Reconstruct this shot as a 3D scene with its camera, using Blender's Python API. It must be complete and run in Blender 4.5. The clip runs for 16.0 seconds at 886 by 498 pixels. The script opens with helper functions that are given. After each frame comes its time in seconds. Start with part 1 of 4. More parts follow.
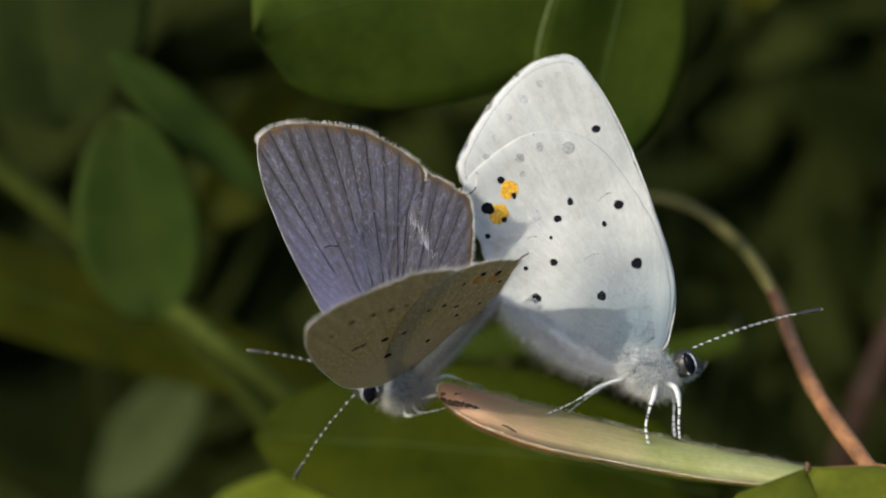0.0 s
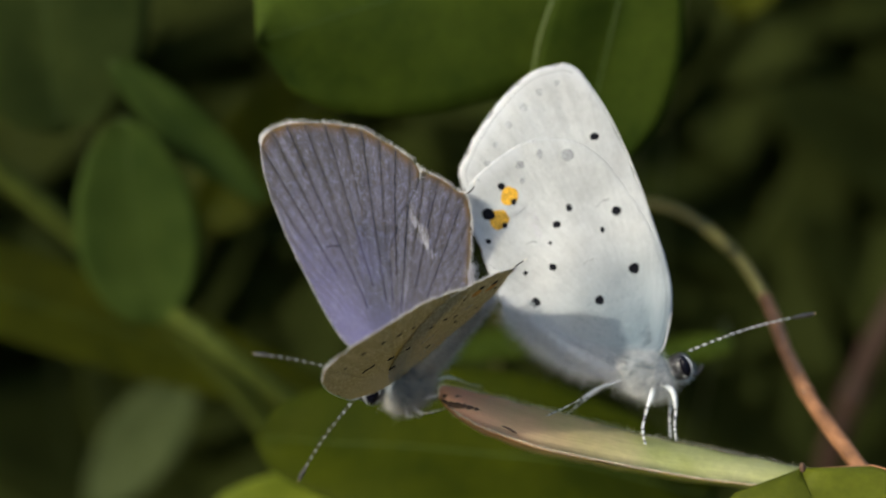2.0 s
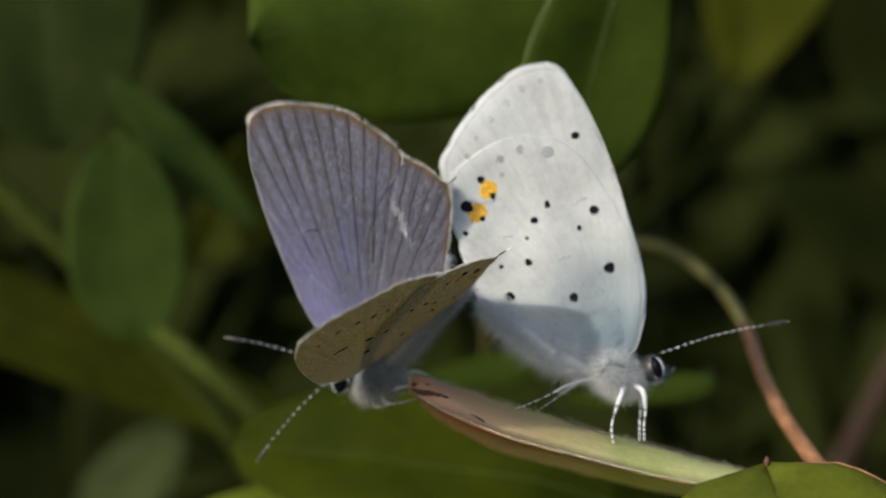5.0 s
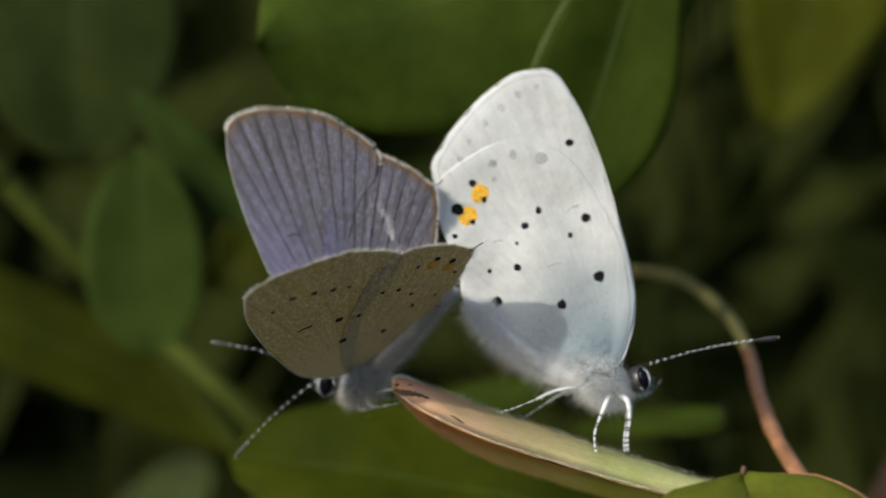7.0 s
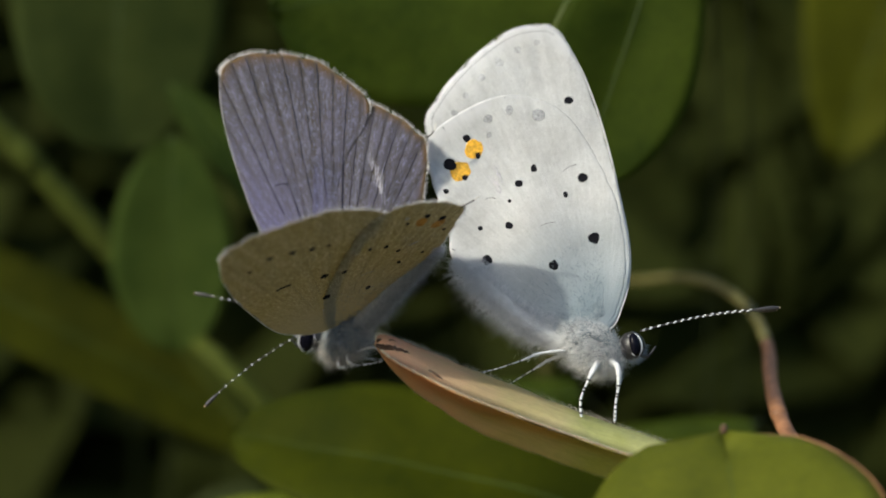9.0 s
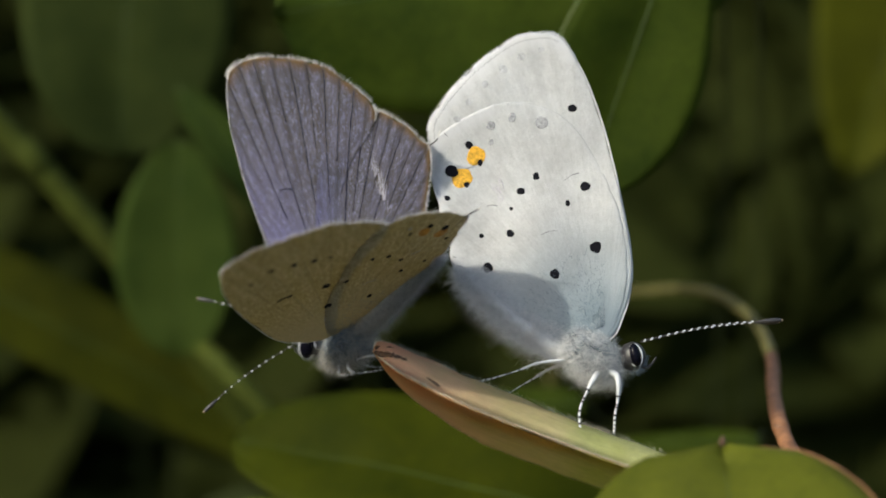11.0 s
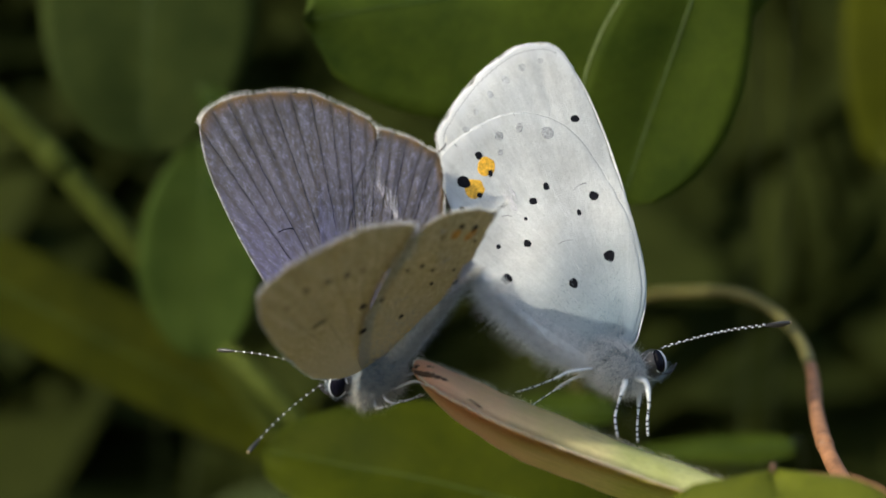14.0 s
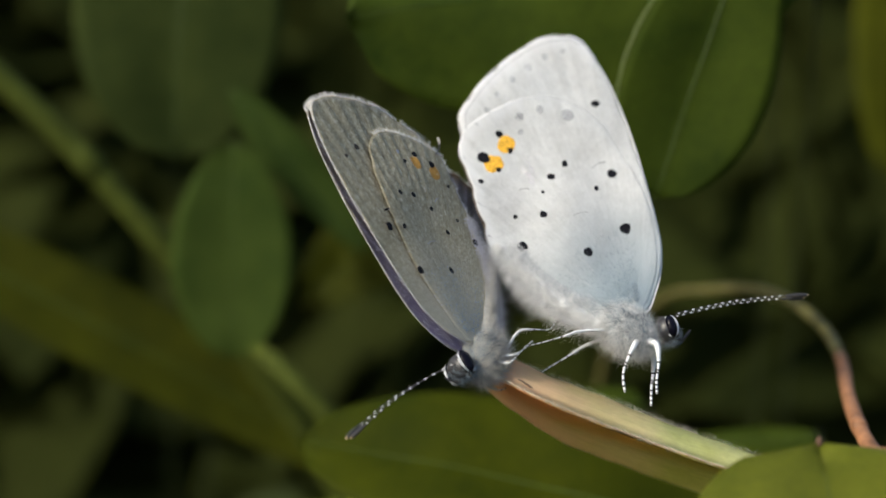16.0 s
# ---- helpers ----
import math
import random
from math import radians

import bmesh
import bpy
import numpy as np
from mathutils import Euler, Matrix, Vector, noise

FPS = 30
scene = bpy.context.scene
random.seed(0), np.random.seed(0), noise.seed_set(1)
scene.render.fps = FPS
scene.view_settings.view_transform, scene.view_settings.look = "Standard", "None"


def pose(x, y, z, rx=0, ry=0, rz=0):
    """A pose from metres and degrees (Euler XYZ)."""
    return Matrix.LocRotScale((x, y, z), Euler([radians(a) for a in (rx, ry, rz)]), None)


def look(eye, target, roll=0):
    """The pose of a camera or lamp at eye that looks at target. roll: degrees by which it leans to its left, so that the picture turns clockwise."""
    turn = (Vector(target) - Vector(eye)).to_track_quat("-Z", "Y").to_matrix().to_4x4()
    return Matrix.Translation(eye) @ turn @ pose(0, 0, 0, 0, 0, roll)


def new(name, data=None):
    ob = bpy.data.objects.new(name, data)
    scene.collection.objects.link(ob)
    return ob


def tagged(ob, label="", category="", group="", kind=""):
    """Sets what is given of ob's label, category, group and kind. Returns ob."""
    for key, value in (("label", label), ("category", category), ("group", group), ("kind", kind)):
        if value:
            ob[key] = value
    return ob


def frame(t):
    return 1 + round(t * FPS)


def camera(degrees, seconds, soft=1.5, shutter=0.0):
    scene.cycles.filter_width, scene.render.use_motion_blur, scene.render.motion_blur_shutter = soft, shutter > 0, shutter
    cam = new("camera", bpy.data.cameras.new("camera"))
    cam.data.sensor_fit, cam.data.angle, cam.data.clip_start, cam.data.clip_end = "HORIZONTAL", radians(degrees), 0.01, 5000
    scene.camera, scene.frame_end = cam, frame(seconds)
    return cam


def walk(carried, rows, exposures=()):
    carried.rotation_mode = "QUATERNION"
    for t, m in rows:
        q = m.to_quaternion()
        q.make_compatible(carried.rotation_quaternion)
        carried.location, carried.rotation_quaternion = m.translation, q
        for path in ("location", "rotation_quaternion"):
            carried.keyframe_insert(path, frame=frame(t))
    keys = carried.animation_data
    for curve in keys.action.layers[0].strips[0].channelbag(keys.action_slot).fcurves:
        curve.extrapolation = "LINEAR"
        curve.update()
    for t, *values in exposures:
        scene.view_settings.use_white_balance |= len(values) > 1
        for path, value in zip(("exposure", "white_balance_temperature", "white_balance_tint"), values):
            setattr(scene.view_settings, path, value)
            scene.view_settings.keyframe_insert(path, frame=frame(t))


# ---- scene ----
# All plan numbers are in millimetres; MM turns them into metres.
MM = 0.001
cam = camera(24, 16.0, soft=1.8)
cam.data.dof.use_dof = True
cam.data.dof.focus_distance = 0.0900
cam.data.dof.aperture_fstop = 33.0


def vec(*p):
    return Vector(p) * MM


def view(turn, height, x, z, roll, far):
    """The camera far mm from the point (x, 0, z), turned and raised by degrees about it."""
    a, e = radians(turn), radians(height)
    way = Vector((math.sin(a) * math.cos(e), -math.cos(a) * math.cos(e), math.sin(e)))
    aim = vec(x, 0, z)
    return look(aim + way * far * MM, aim, roll)


# seconds, turn, height, aim x, aim z, roll, distance
VIEWS = [
    (0.0, -5.16, 23.26, -1.71, 1.51, -3.46, 89.79),
    (0.5, -5.25, 23.89, -1.60, 1.67, -3.45, 89.62),
    (1.0, -5.79, 23.57, -1.50, 1.49, -3.17, 89.89),
    (1.5, -5.91, 23.43, -1.95, 1.83, -3.16, 90.97),
    (2.0, -5.86, 23.14, -1.79, 1.75, -3.08, 91.53),
    (2.5, -5.94, 23.14, -1.55, 1.50, -2.90, 91.21),
    (3.0, -6.22, 22.92, -1.56, 1.49, -2.64, 91.63),
    (3.5, -6.41, 22.60, -0.01, 0.44, -2.01, 91.83),
    (4.0, -6.36, 21.41, 0.24, 0.63, -1.28, 92.76),
    (6.5, -3.84, 17.41, -1.06, 0.37, 0.29, 91.94),
    (7.0, -2.85, 16.73, -0.15, 1.04, 0.61, 92.25),
    (7.5, -1.37, 14.64, -1.48, 0.72, 0.80, 92.23),
    (8.0, 0.00, 14.00, -0.04, -0.35, 0.83, 91.51),
    (10.5, 2.14, 12.76, 0.12, -0.69, 2.13, 88.63),
    (11.0, 1.93, 13.19, 0.46, -0.78, 2.22, 89.24),
    (11.5, 2.69, 13.15, -1.37, -0.16, 1.78, 89.45),
    (12.0, 1.93, 13.19, -0.59, 0.79, 1.83, 88.52),
    (12.5, 1.86, 13.14, -0.74, 0.63, 1.65, 88.45),
    (13.0, 2.06, 13.75, -0.79, -0.33, 1.59, 87.97),
    (13.5, 1.42, 14.15, -0.94, -0.45, 2.11, 87.22),
    (14.0, 1.84, 14.24, -1.27, -0.10, 2.08, 87.45),
    (14.5, 1.67, 13.71, -1.42, -0.73, 2.22, 87.52),
    (15.0, 0.94, 13.76, -1.93, -0.81, 2.27, 88.32),
    (15.5, 1.50, 13.52, -2.86, -0.83, 2.31, 88.97),
    (16.0, 1.09, 13.26, -3.37, -0.83, 2.17, 90.17),
]
walk(cam, [(r[0], view(*r[1:])) for r in VIEWS], [
    (0, -0.1, 6950, 2.5), (1.0, 0.0, 6950, 2.5), (2.0, -0.06, 6950, 2.5), (3.0, -0.1, 6950, 2.5), (4.0, -0.24, 6950, 3), (6.5, -0.12, 6950, 3), (8, -0.12, 6950, 2.5), (11.0, -0.12, 6950, 3), (11.7, -0.1, 6950, 3),
    (12.5, 0.15, 6950, 3), (13.0, 0.06, 7000, 3), (13.5, -0.02, 7000, 3), (14.1, 0.2, 7050, 2.5), (15.1, 0.2, 7050, 3), (15.6, 0.06, 6950, 4), (16, 0.02, 6900, 5)])

# ---- light ----
SUN = Vector((-0.68, -0.41, 0.606)).normalized()
world = bpy.data.worlds.new("sky")
scene.world = world
world.use_nodes = True
sky = world.node_tree.nodes.new("ShaderNodeTexSky")
sky.sky_type = "NISHITA"
sky.sun_disc = False
sky.sun_elevation = math.asin(SUN.z)
sky.sun_rotation = math.atan2(SUN.x, SUN.y)
sky.dust_density = 2.6
back = world.node_tree.nodes["Background"]
world.node_tree.links.new(sky.outputs[0], back.inputs[0])
back.inputs[1].default_value = 0.25
sun = new("sun", bpy.data.lights.new("sun", "SUN"))
sun.data.energy = 3.4
sun.data.angle = radians(1.1)
sun.data.color = (1.0, 0.97, 0.91)
sun.matrix_world = look(SUN * 3, (0, 0, 0))


# ---- materials ----
PLEATS = 92.0  # the wings' pleats, in waves per turn of radians


def nodes_of(name, rough=0.6, spec=0.3):
    m = bpy.data.materials.new(name)
    m.use_nodes = True
    nt = m.node_tree
    b = nt.nodes["Principled BSDF"]
    b.inputs["Roughness"].default_value = rough
    b.inputs["Specular IOR Level"].default_value = spec
    return m, nt, b


def node(nt, kind, **values):
    n = nt.nodes.new(kind)
    for k, v in values.items():
        n.inputs[k].default_value = v
    return n


def tex(nt, scale, detail=3.0, stretch=(1, 1, 1), rough=0.6):
    """Noise in the thing's own space; scale in waves per millimetre."""
    co = nt.nodes.new("ShaderNodeTexCoord")
    mp = nt.nodes.new("ShaderNodeMapping")
    mp.inputs["Scale"].default_value = stretch
    no = nt.nodes.new("ShaderNodeTexNoise")
    no.inputs["Scale"].default_value = scale * 1000
    no.inputs["Detail"].default_value = detail
    no.inputs["Roughness"].default_value = rough
    nt.links.new(co.outputs["Object"], mp.inputs[0])
    nt.links.new(mp.outputs[0], no.inputs["Vector"])
    return no.outputs["Fac"]


def ramp(nt, fac, *stops):
    r = nt.nodes.new("ShaderNodeValToRGB")
    e = r.color_ramp.elements
    while len(e) < len(stops):
        e.new(0.5)
    for el, (p, c) in zip(e, stops):
        el.position = p
        el.color = (*c, 1)
    nt.links.new(fac, r.inputs[0])
    return r.outputs[0]


def mix(nt, fac, a, b, mode="MIX"):
    m = nt.nodes.new("ShaderNodeMix")
    m.data_type = "RGBA"
    m.blend_type = mode
    for sock, v in ((m.inputs[0], fac), (m.inputs[6], a), (m.inputs[7], b)):
        if isinstance(v, (int, float)):
            sock.default_value = v
        elif isinstance(v, tuple):
            sock.default_value = (*v, 1)
        else:
            nt.links.new(v, sock)
    return m.outputs[2]


def calc(nt, op, a, b=None):
    m = nt.nodes.new("ShaderNodeMath")
    m.operation = op
    for i, v in enumerate((a, b)):
        if v is None:
            continue
        if isinstance(v, (int, float)):
            m.inputs[i].default_value = v
        else:
            nt.links.new(v, m.inputs[i])
    return m.outputs[0]


def bump(nt, b, fac, depth, strength=0.6):
    n = nt.nodes.new("ShaderNodeBump")
    n.inputs["Strength"].default_value = strength
    n.inputs["Distance"].default_value = depth * MM
    nt.links.new(fac, n.inputs["Height"])
    nt.links.new(n.outputs[0], b.inputs["Normal"])


def see_through(m, nt, b, colour, share):
    """Lets part of the light through a thin blade."""
    t = nt.nodes.new("ShaderNodeBsdfTranslucent")
    if isinstance(colour, tuple):
        t.inputs[0].default_value = (*colour, 1)
    else:
        nt.links.new(colour, t.inputs[0])
    s = nt.nodes.new("ShaderNodeMixShader")
    s.inputs[0].default_value = share
    nt.links.new(b.outputs[0], s.inputs[1])
    nt.links.new(t.outputs[0], s.inputs[2])
    nt.links.new(s.outputs[0], nt.nodes["Material Output"].inputs[0])


def attribute(nt, name):
    a = nt.nodes.new("ShaderNodeAttribute")
    a.attribute_name = name
    return a.outputs["Fac"]


def fan_angle(nt):
    co = nt.nodes.new("ShaderNodeTexCoord")
    sp = nt.nodes.new("ShaderNodeSeparateXYZ")
    nt.links.new(co.outputs["Object"], sp.inputs[0])
    return calc(nt, "ARCTAN2", sp.outputs[0], sp.outputs[2])


def fan(nt, pleats):
    """A wave that runs out from the wing's root: its pleats, a little uneven."""
    wander = calc(nt, "MULTIPLY", tex(nt, 0.8, 3), 0.10)
    return calc(nt, "SINE", calc(nt, "MULTIPLY", calc(nt, "ADD", fan_angle(nt), wander), pleats))


def streak(nt, across, along, detail=3.0, rough=0.6):
    """Noise drawn out along the wing's rays: waves per radian, waves per millimetre outwards."""
    co = nt.nodes.new("ShaderNodeTexCoord")
    le = nt.nodes.new("ShaderNodeVectorMath")
    le.operation = "LENGTH"
    nt.links.new(co.outputs["Object"], le.inputs[0])
    xyz = nt.nodes.new("ShaderNodeCombineXYZ")
    nt.links.new(calc(nt, "MULTIPLY", fan_angle(nt), across), xyz.inputs[0])
    nt.links.new(calc(nt, "MULTIPLY", le.outputs["Value"], along * 1000), xyz.inputs[1])
    no = nt.nodes.new("ShaderNodeTexNoise")
    no.inputs["Scale"].default_value = 1.0
    no.inputs["Detail"].default_value = detail
    no.inputs["Roughness"].default_value = rough
    nt.links.new(xyz.outputs[0], no.inputs["Vector"])
    return no.outputs["Fac"]


def root_distance(nt, start, end):
    co = nt.nodes.new("ShaderNodeTexCoord")
    le = nt.nodes.new("ShaderNodeVectorMath")
    le.operation = "LENGTH"
    nt.links.new(co.outputs["Object"], le.inputs[0])
    mr = nt.nodes.new("ShaderNodeMapRange")
    mr.inputs["From Min"].default_value = start * MM
    mr.inputs["From Max"].default_value = end * MM
    nt.links.new(le.outputs["Value"], mr.inputs[0])
    return mr.outputs[0]


def wing_material(name, low, high, dust, edge, edge_from, through_colour, share, pleats, depth, spec=0.25, speckle=0.12, lines=0.05, costal=False, coarse=0.22, flecks=0.05, shade_mottled=0.25, grains=14.0):
    """Scaled wing: mottled scales, a dusted root, a darker or paler edge."""
    m, nt, b = nodes_of(name, 0.62, spec)
    streaks = streak(nt, 34, 0.35, 4)
    grain = tex(nt, grains, 3, (1, 1, 1), 0.7)
    c = ramp(nt, streaks, (0.32, low), (0.68, high))
    c = mix(nt, coarse, c, ramp(nt, grain, (0.35, (0.35, 0.35, 0.35)), (0.65, (1, 1, 1))), "MULTIPLY")
    scales = streak(nt, 95, 2.6, 3, 0.75)
    c = mix(nt, calc(nt, "MULTIPLY", ramp(nt, scales, (0.54, (0, 0, 0)), (0.66, (1, 1, 1))), speckle), c, tuple(min(1, v * 1.7) for v in high))
    c = mix(nt, calc(nt, "MULTIPLY", ramp(nt, scales, (0.30, (1, 1, 1)), (0.43, (0, 0, 0))), speckle), c, tuple(v * 0.55 for v in low))
    fleck = ramp(nt, streak(nt, 48, 3.2, 2, 0.7), (0.57, (0, 0, 0)), (0.70, (1, 1, 1)))
    c = mix(nt, calc(nt, "MULTIPLY", fleck, flecks), c, tuple(v * 0.35 for v in low))
    # broad darker mottling; on the white wing it paints in soft wavy shading
    shade_mottle = ramp(nt, tex(nt, 0.55, 5, (1, 1, 1), 0.7), (0.44, (0, 0, 0)), (0.66, (1, 1, 1)))
    c = mix(nt, calc(nt, "MULTIPLY", shade_mottle, shade_mottled), c, tuple(v * 0.62 for v in low))
    near = root_distance(nt, 1.2, 6.0)
    dusted = calc(nt, "MULTIPLY", calc(nt, "SUBTRACT", 1.0, near), 0.85)
    if costal:
        # the blue gloss is painted as colour and runs out along the leading edge
        front = nt.nodes.new("ShaderNodeMapRange")
        front.inputs["From Min"].default_value = -0.42
        front.inputs["From Max"].default_value = -0.02
        nt.links.new(fan_angle(nt), front.inputs[0])
        run = calc(nt, "MULTIPLY", calc(nt, "SUBTRACT", 1.0, root_distance(nt, 3.0, 11.5)), front.outputs[0])
        dusted = calc(nt, "MAXIMUM", calc(nt, "MULTIPLY", calc(nt, "SUBTRACT", 1.0, root_distance(nt, 0.8, 4.5)), 0.7), calc(nt, "MULTIPLY", run, calc(nt, "ADD", 0.45, calc(nt, "MULTIPLY", scales, 0.8))))
    c = mix(nt, dusted, c, dust)
    c = mix(nt, speckle * 0.55, c, ramp(nt, scales, (0.36, (0.4, 0.4, 0.4)), (0.58, (1, 1, 1))), "MULTIPLY")
    at = attribute(nt, "edge")
    rim = nt.nodes.new("ShaderNodeMapRange")
    rim.inputs["From Min"].default_value = edge_from
    rim.inputs["From Max"].default_value = edge_from + 0.09
    nt.links.new(calc(nt, "ADD", at, calc(nt, "MULTIPLY", calc(nt, "SUBTRACT", streaks, 0.5), 0.08)), rim.inputs[0])
    c = mix(nt, rim.outputs[0], c, edge)
    # crease shade put into the colour: the pleats' valleys are darkened
    groove = calc(nt, "MULTIPLY", calc(nt, "MAXIMUM", calc(nt, "SUBTRACT", calc(nt, "SINE", calc(nt, "MULTIPLY", fan_angle(nt), -PLEATS)), 0.35), 0.0), calc(nt, "MULTIPLY", root_distance(nt, 2.0, 12.0), lines * 2.6))
    c = mix(nt, groove, c, tuple(v * 0.4 for v in low))
    nt.links.new(c, b.inputs["Base Color"])
    folds = calc(nt, "MULTIPLY", fan(nt, pleats), root_distance(nt, 1.5, 8.0))
    bump(nt, b, calc(nt, "ADD", calc(nt, "MULTIPLY", folds, 0.4 if costal else 0.10), grain), depth)
    see_through(m, nt, b, through_colour, share)
    return m


def plain(name, colour, rough=0.6, spec=0.3, vary=0.25, scale=4.0, metal=0.0):
    m, nt, b = nodes_of(name, rough, spec)
    b.inputs["Metallic"].default_value = metal
    dark = tuple(v * (1 - vary) for v in colour)
    lite = tuple(min(1, v * (1 + vary)) for v in colour)
    f = tex(nt, scale, 3)
    nt.links.new(ramp(nt, f, (0.3, dark), (0.7, lite)), b.inputs["Base Color"])
    bump(nt, b, f, 0.03, 0.4)
    return m


def leaf_material(name, low, high, rib, share=0.3, rough=0.5, spec=0.35, veins=26.0, blush=None, fibres=0.0):
    """A leaf blade: two scales of mottling, side veins that run off the midrib, light through it."""
    m, nt, b = nodes_of(name, rough, spec)
    blot = tex(nt, 0.25, 3)
    grain = tex(nt, 3.0, 3)
    c = ramp(nt, blot, (0.32, low), (0.7, high))
    c = mix(nt, 0.3, c, ramp(nt, grain, (0.3, (0.5, 0.5, 0.5)), (0.7, (1, 1, 1))), "MULTIPLY")
    along, across = attribute(nt, "along"), attribute(nt, "across")
    wave = calc(nt, "SINE", calc(nt, "MULTIPLY", calc(nt, "SUBTRACT", along, calc(nt, "MULTIPLY", across, 0.22)), veins * 6.283))
    line = nt.nodes.new("ShaderNodeMapRange")
    line.inputs["From Min"].default_value = 0.86
    line.inputs["From Max"].default_value = 1.0
    nt.links.new(wave, line.inputs[0])
    c = mix(nt, calc(nt, "MULTIPLY", line.outputs[0], 0.05), c, rib)
    if fibres:
        xyz = nt.nodes.new("ShaderNodeCombineXYZ")
        nt.links.new(calc(nt, "MULTIPLY", along, 7.0), xyz.inputs[0])
        nt.links.new(calc(nt, "MULTIPLY", across, 34.0), xyz.inputs[1])
        fib = nt.nodes.new("ShaderNodeTexNoise")
        fib.inputs["Scale"].default_value = 1.0
        fib.inputs["Detail"].default_value = 4.0
        nt.links.new(xyz.outputs[0], fib.inputs["Vector"])
    if blush:
        tip = nt.nodes.new("ShaderNodeMapRange")
        tip.inputs["From Min"].default_value = blush[1]
        tip.inputs["From Max"].default_value = blush[2]
        nt.links.new(calc(nt, "ADD", along, calc(nt, "MULTIPLY", calc(nt, "SUBTRACT", blot, 0.5), 0.35)), tip.inputs[0])
        c = mix(nt, tip.outputs[0], c, blush[0])
    if fibres:
        c = mix(nt, fibres, c, ramp(nt, fib.outputs["Fac"], (0.36, (0.30, 0.26, 0.20)), (0.64, (1, 1, 1))), "MULTIPLY")
    nt.links.new(c, b.inputs["Base Color"])
    bump(nt, b, calc(nt, "ADD", calc(nt, "MULTIPLY", line.outputs[0], 0.12), grain), 0.06)
    see_through(m, nt, b, c, share)
    return m


WHITE_UNDER = wing_material("white_wing_scales", (0.70, 0.705, 0.70), (0.80, 0.80, 0.795), (0.23, 0.32, 0.38), (0.735, 0.735, 0.745), 0.85, (0.60, 0.60, 0.58), 0.22, 46, 0.08, speckle=0.16, lines=0.06, flecks=0.18, shade_mottled=0.55)
WHITE_UPPER = wing_material("brown_upper_scales", (0.10, 0.08, 0.08), (0.16, 0.13, 0.13), (0.12, 0.12, 0.2), (0.07, 0.05, 0.04), 0.9, (0.3, 0.27, 0.22), 0.22, 46, 0.05)
GREY_UNDER = wing_material("grey_wing_scales", (0.48, 0.415, 0.275), (0.71, 0.63, 0.455), (0.52, 0.495, 0.42), (0.64, 0.58, 0.47), 0.95, (0.52, 0.395, 0.09), 0.26, 40, 0.14, speckle=0.6, coarse=0.75, lines=0.10, flecks=0.85, grains=8.0)
VIOLET_UPPER = wing_material("violet_wing_scales", (0.055, 0.058, 0.098), (0.185, 0.19, 0.315), (0.165, 0.165, 0.42), (0.105, 0.052, 0.022), 0.90, (0.85, 0.76, 0.42), 0.26, 40, 0.10, 0.4, speckle=0.85, lines=0.45, costal=True, coarse=0.85, flecks=0.45)
VEIN_DARK = plain("dark_vein", (0.042, 0.041, 0.066), 0.6, vary=0.6, scale=6)
# pale colour for the loose scales that imitate glints on the violet wings
SCALE_GLINT = plain("pale_glint_scales", (0.50, 0.50, 0.58), 0.4, 0.5, 0.15)
VEIN_PALE = plain("pale_vein", (0.62, 0.62, 0.62), 0.6, vary=0.1)
VEIN_GREY = plain("grey_vein", (0.24, 0.20, 0.14), 0.6, vary=0.1)
SPOT_BLACK = plain("black_scales", (0.006, 0.006, 0.009), 0.8, 0.12)
SPOT_DUSK = plain("dusky_brown_scales", (0.06, 0.05, 0.04), 0.8, 0.1, 0.5, 9.0)
SPOT_GREY = plain("faded_grey_scales", (0.34, 0.34, 0.35), 0.7, vary=0.5, scale=9.0)
SPOT_PALE = plain("pale_grey_scales", (0.46, 0.46, 0.47), 0.7, vary=0.4, scale=8.0)
SPOT_OCHRE = plain("dull_orange_scales", (0.45, 0.22, 0.04), 0.7, vary=0.3)
SPOT_ORANGE = plain("orange_scales", (0.72, 0.38, 0.04), 0.6, vary=0.42, scale=7.0)
FUR_WHITE = plain("white_fur", (0.74, 0.74, 0.74), 0.6, vary=0.12)
FUR_GREY = plain("grey_fur", (0.47, 0.45, 0.41), 0.6, vary=0.2)
FUR_BLUE = plain("blue_grey_fur", (0.24, 0.29, 0.33), 0.6, vary=0.2)
FUR_DARK = plain("dark_slate_fur", (0.07, 0.08, 0.10), 0.6, vary=0.3)
FRINGE_PALE = plain("pale_fringe", (0.74, 0.72, 0.68), 0.6, vary=0.2)
SKIN_DARK = plain("dark_chitin", (0.03, 0.028, 0.03), 0.4, 0.5)
SKIN_PALE = plain("pale_chitin", (0.70, 0.71, 0.73), 0.5, vary=0.1)
EYE_BLACK = plain("glossy_black_eye", (0.004, 0.004, 0.008), 0.22, 0.10, 0.1)
CLUB_TIP = plain("buff_club_tip", (0.50, 0.38, 0.22), 0.5)
LEAF_PALE = leaf_material("pale_green_leaf", (0.64, 0.66, 0.24), (0.82, 0.81, 0.42), (0.8, 0.75, 0.40), 0.48, 0.6, 0.25, 20, ((0.88, 0.56, 0.38), 0.42, 0.85), 0.15)
LEAF_GREEN = leaf_material("green_leaf", (0.0258, 0.0437, 0.0029), (0.0534, 0.0787, 0.0068), (0.0782, 0.1092, 0.0195), 0.3, 0.7, 0.10)
LEAF_LIME = leaf_material("yellow_green_leaf", (0.026, 0.0361, 0.0005), (0.05, 0.0608, 0.0011), (0.1, 0.114, 0.0106), 0.3, 0.7, 0.08)
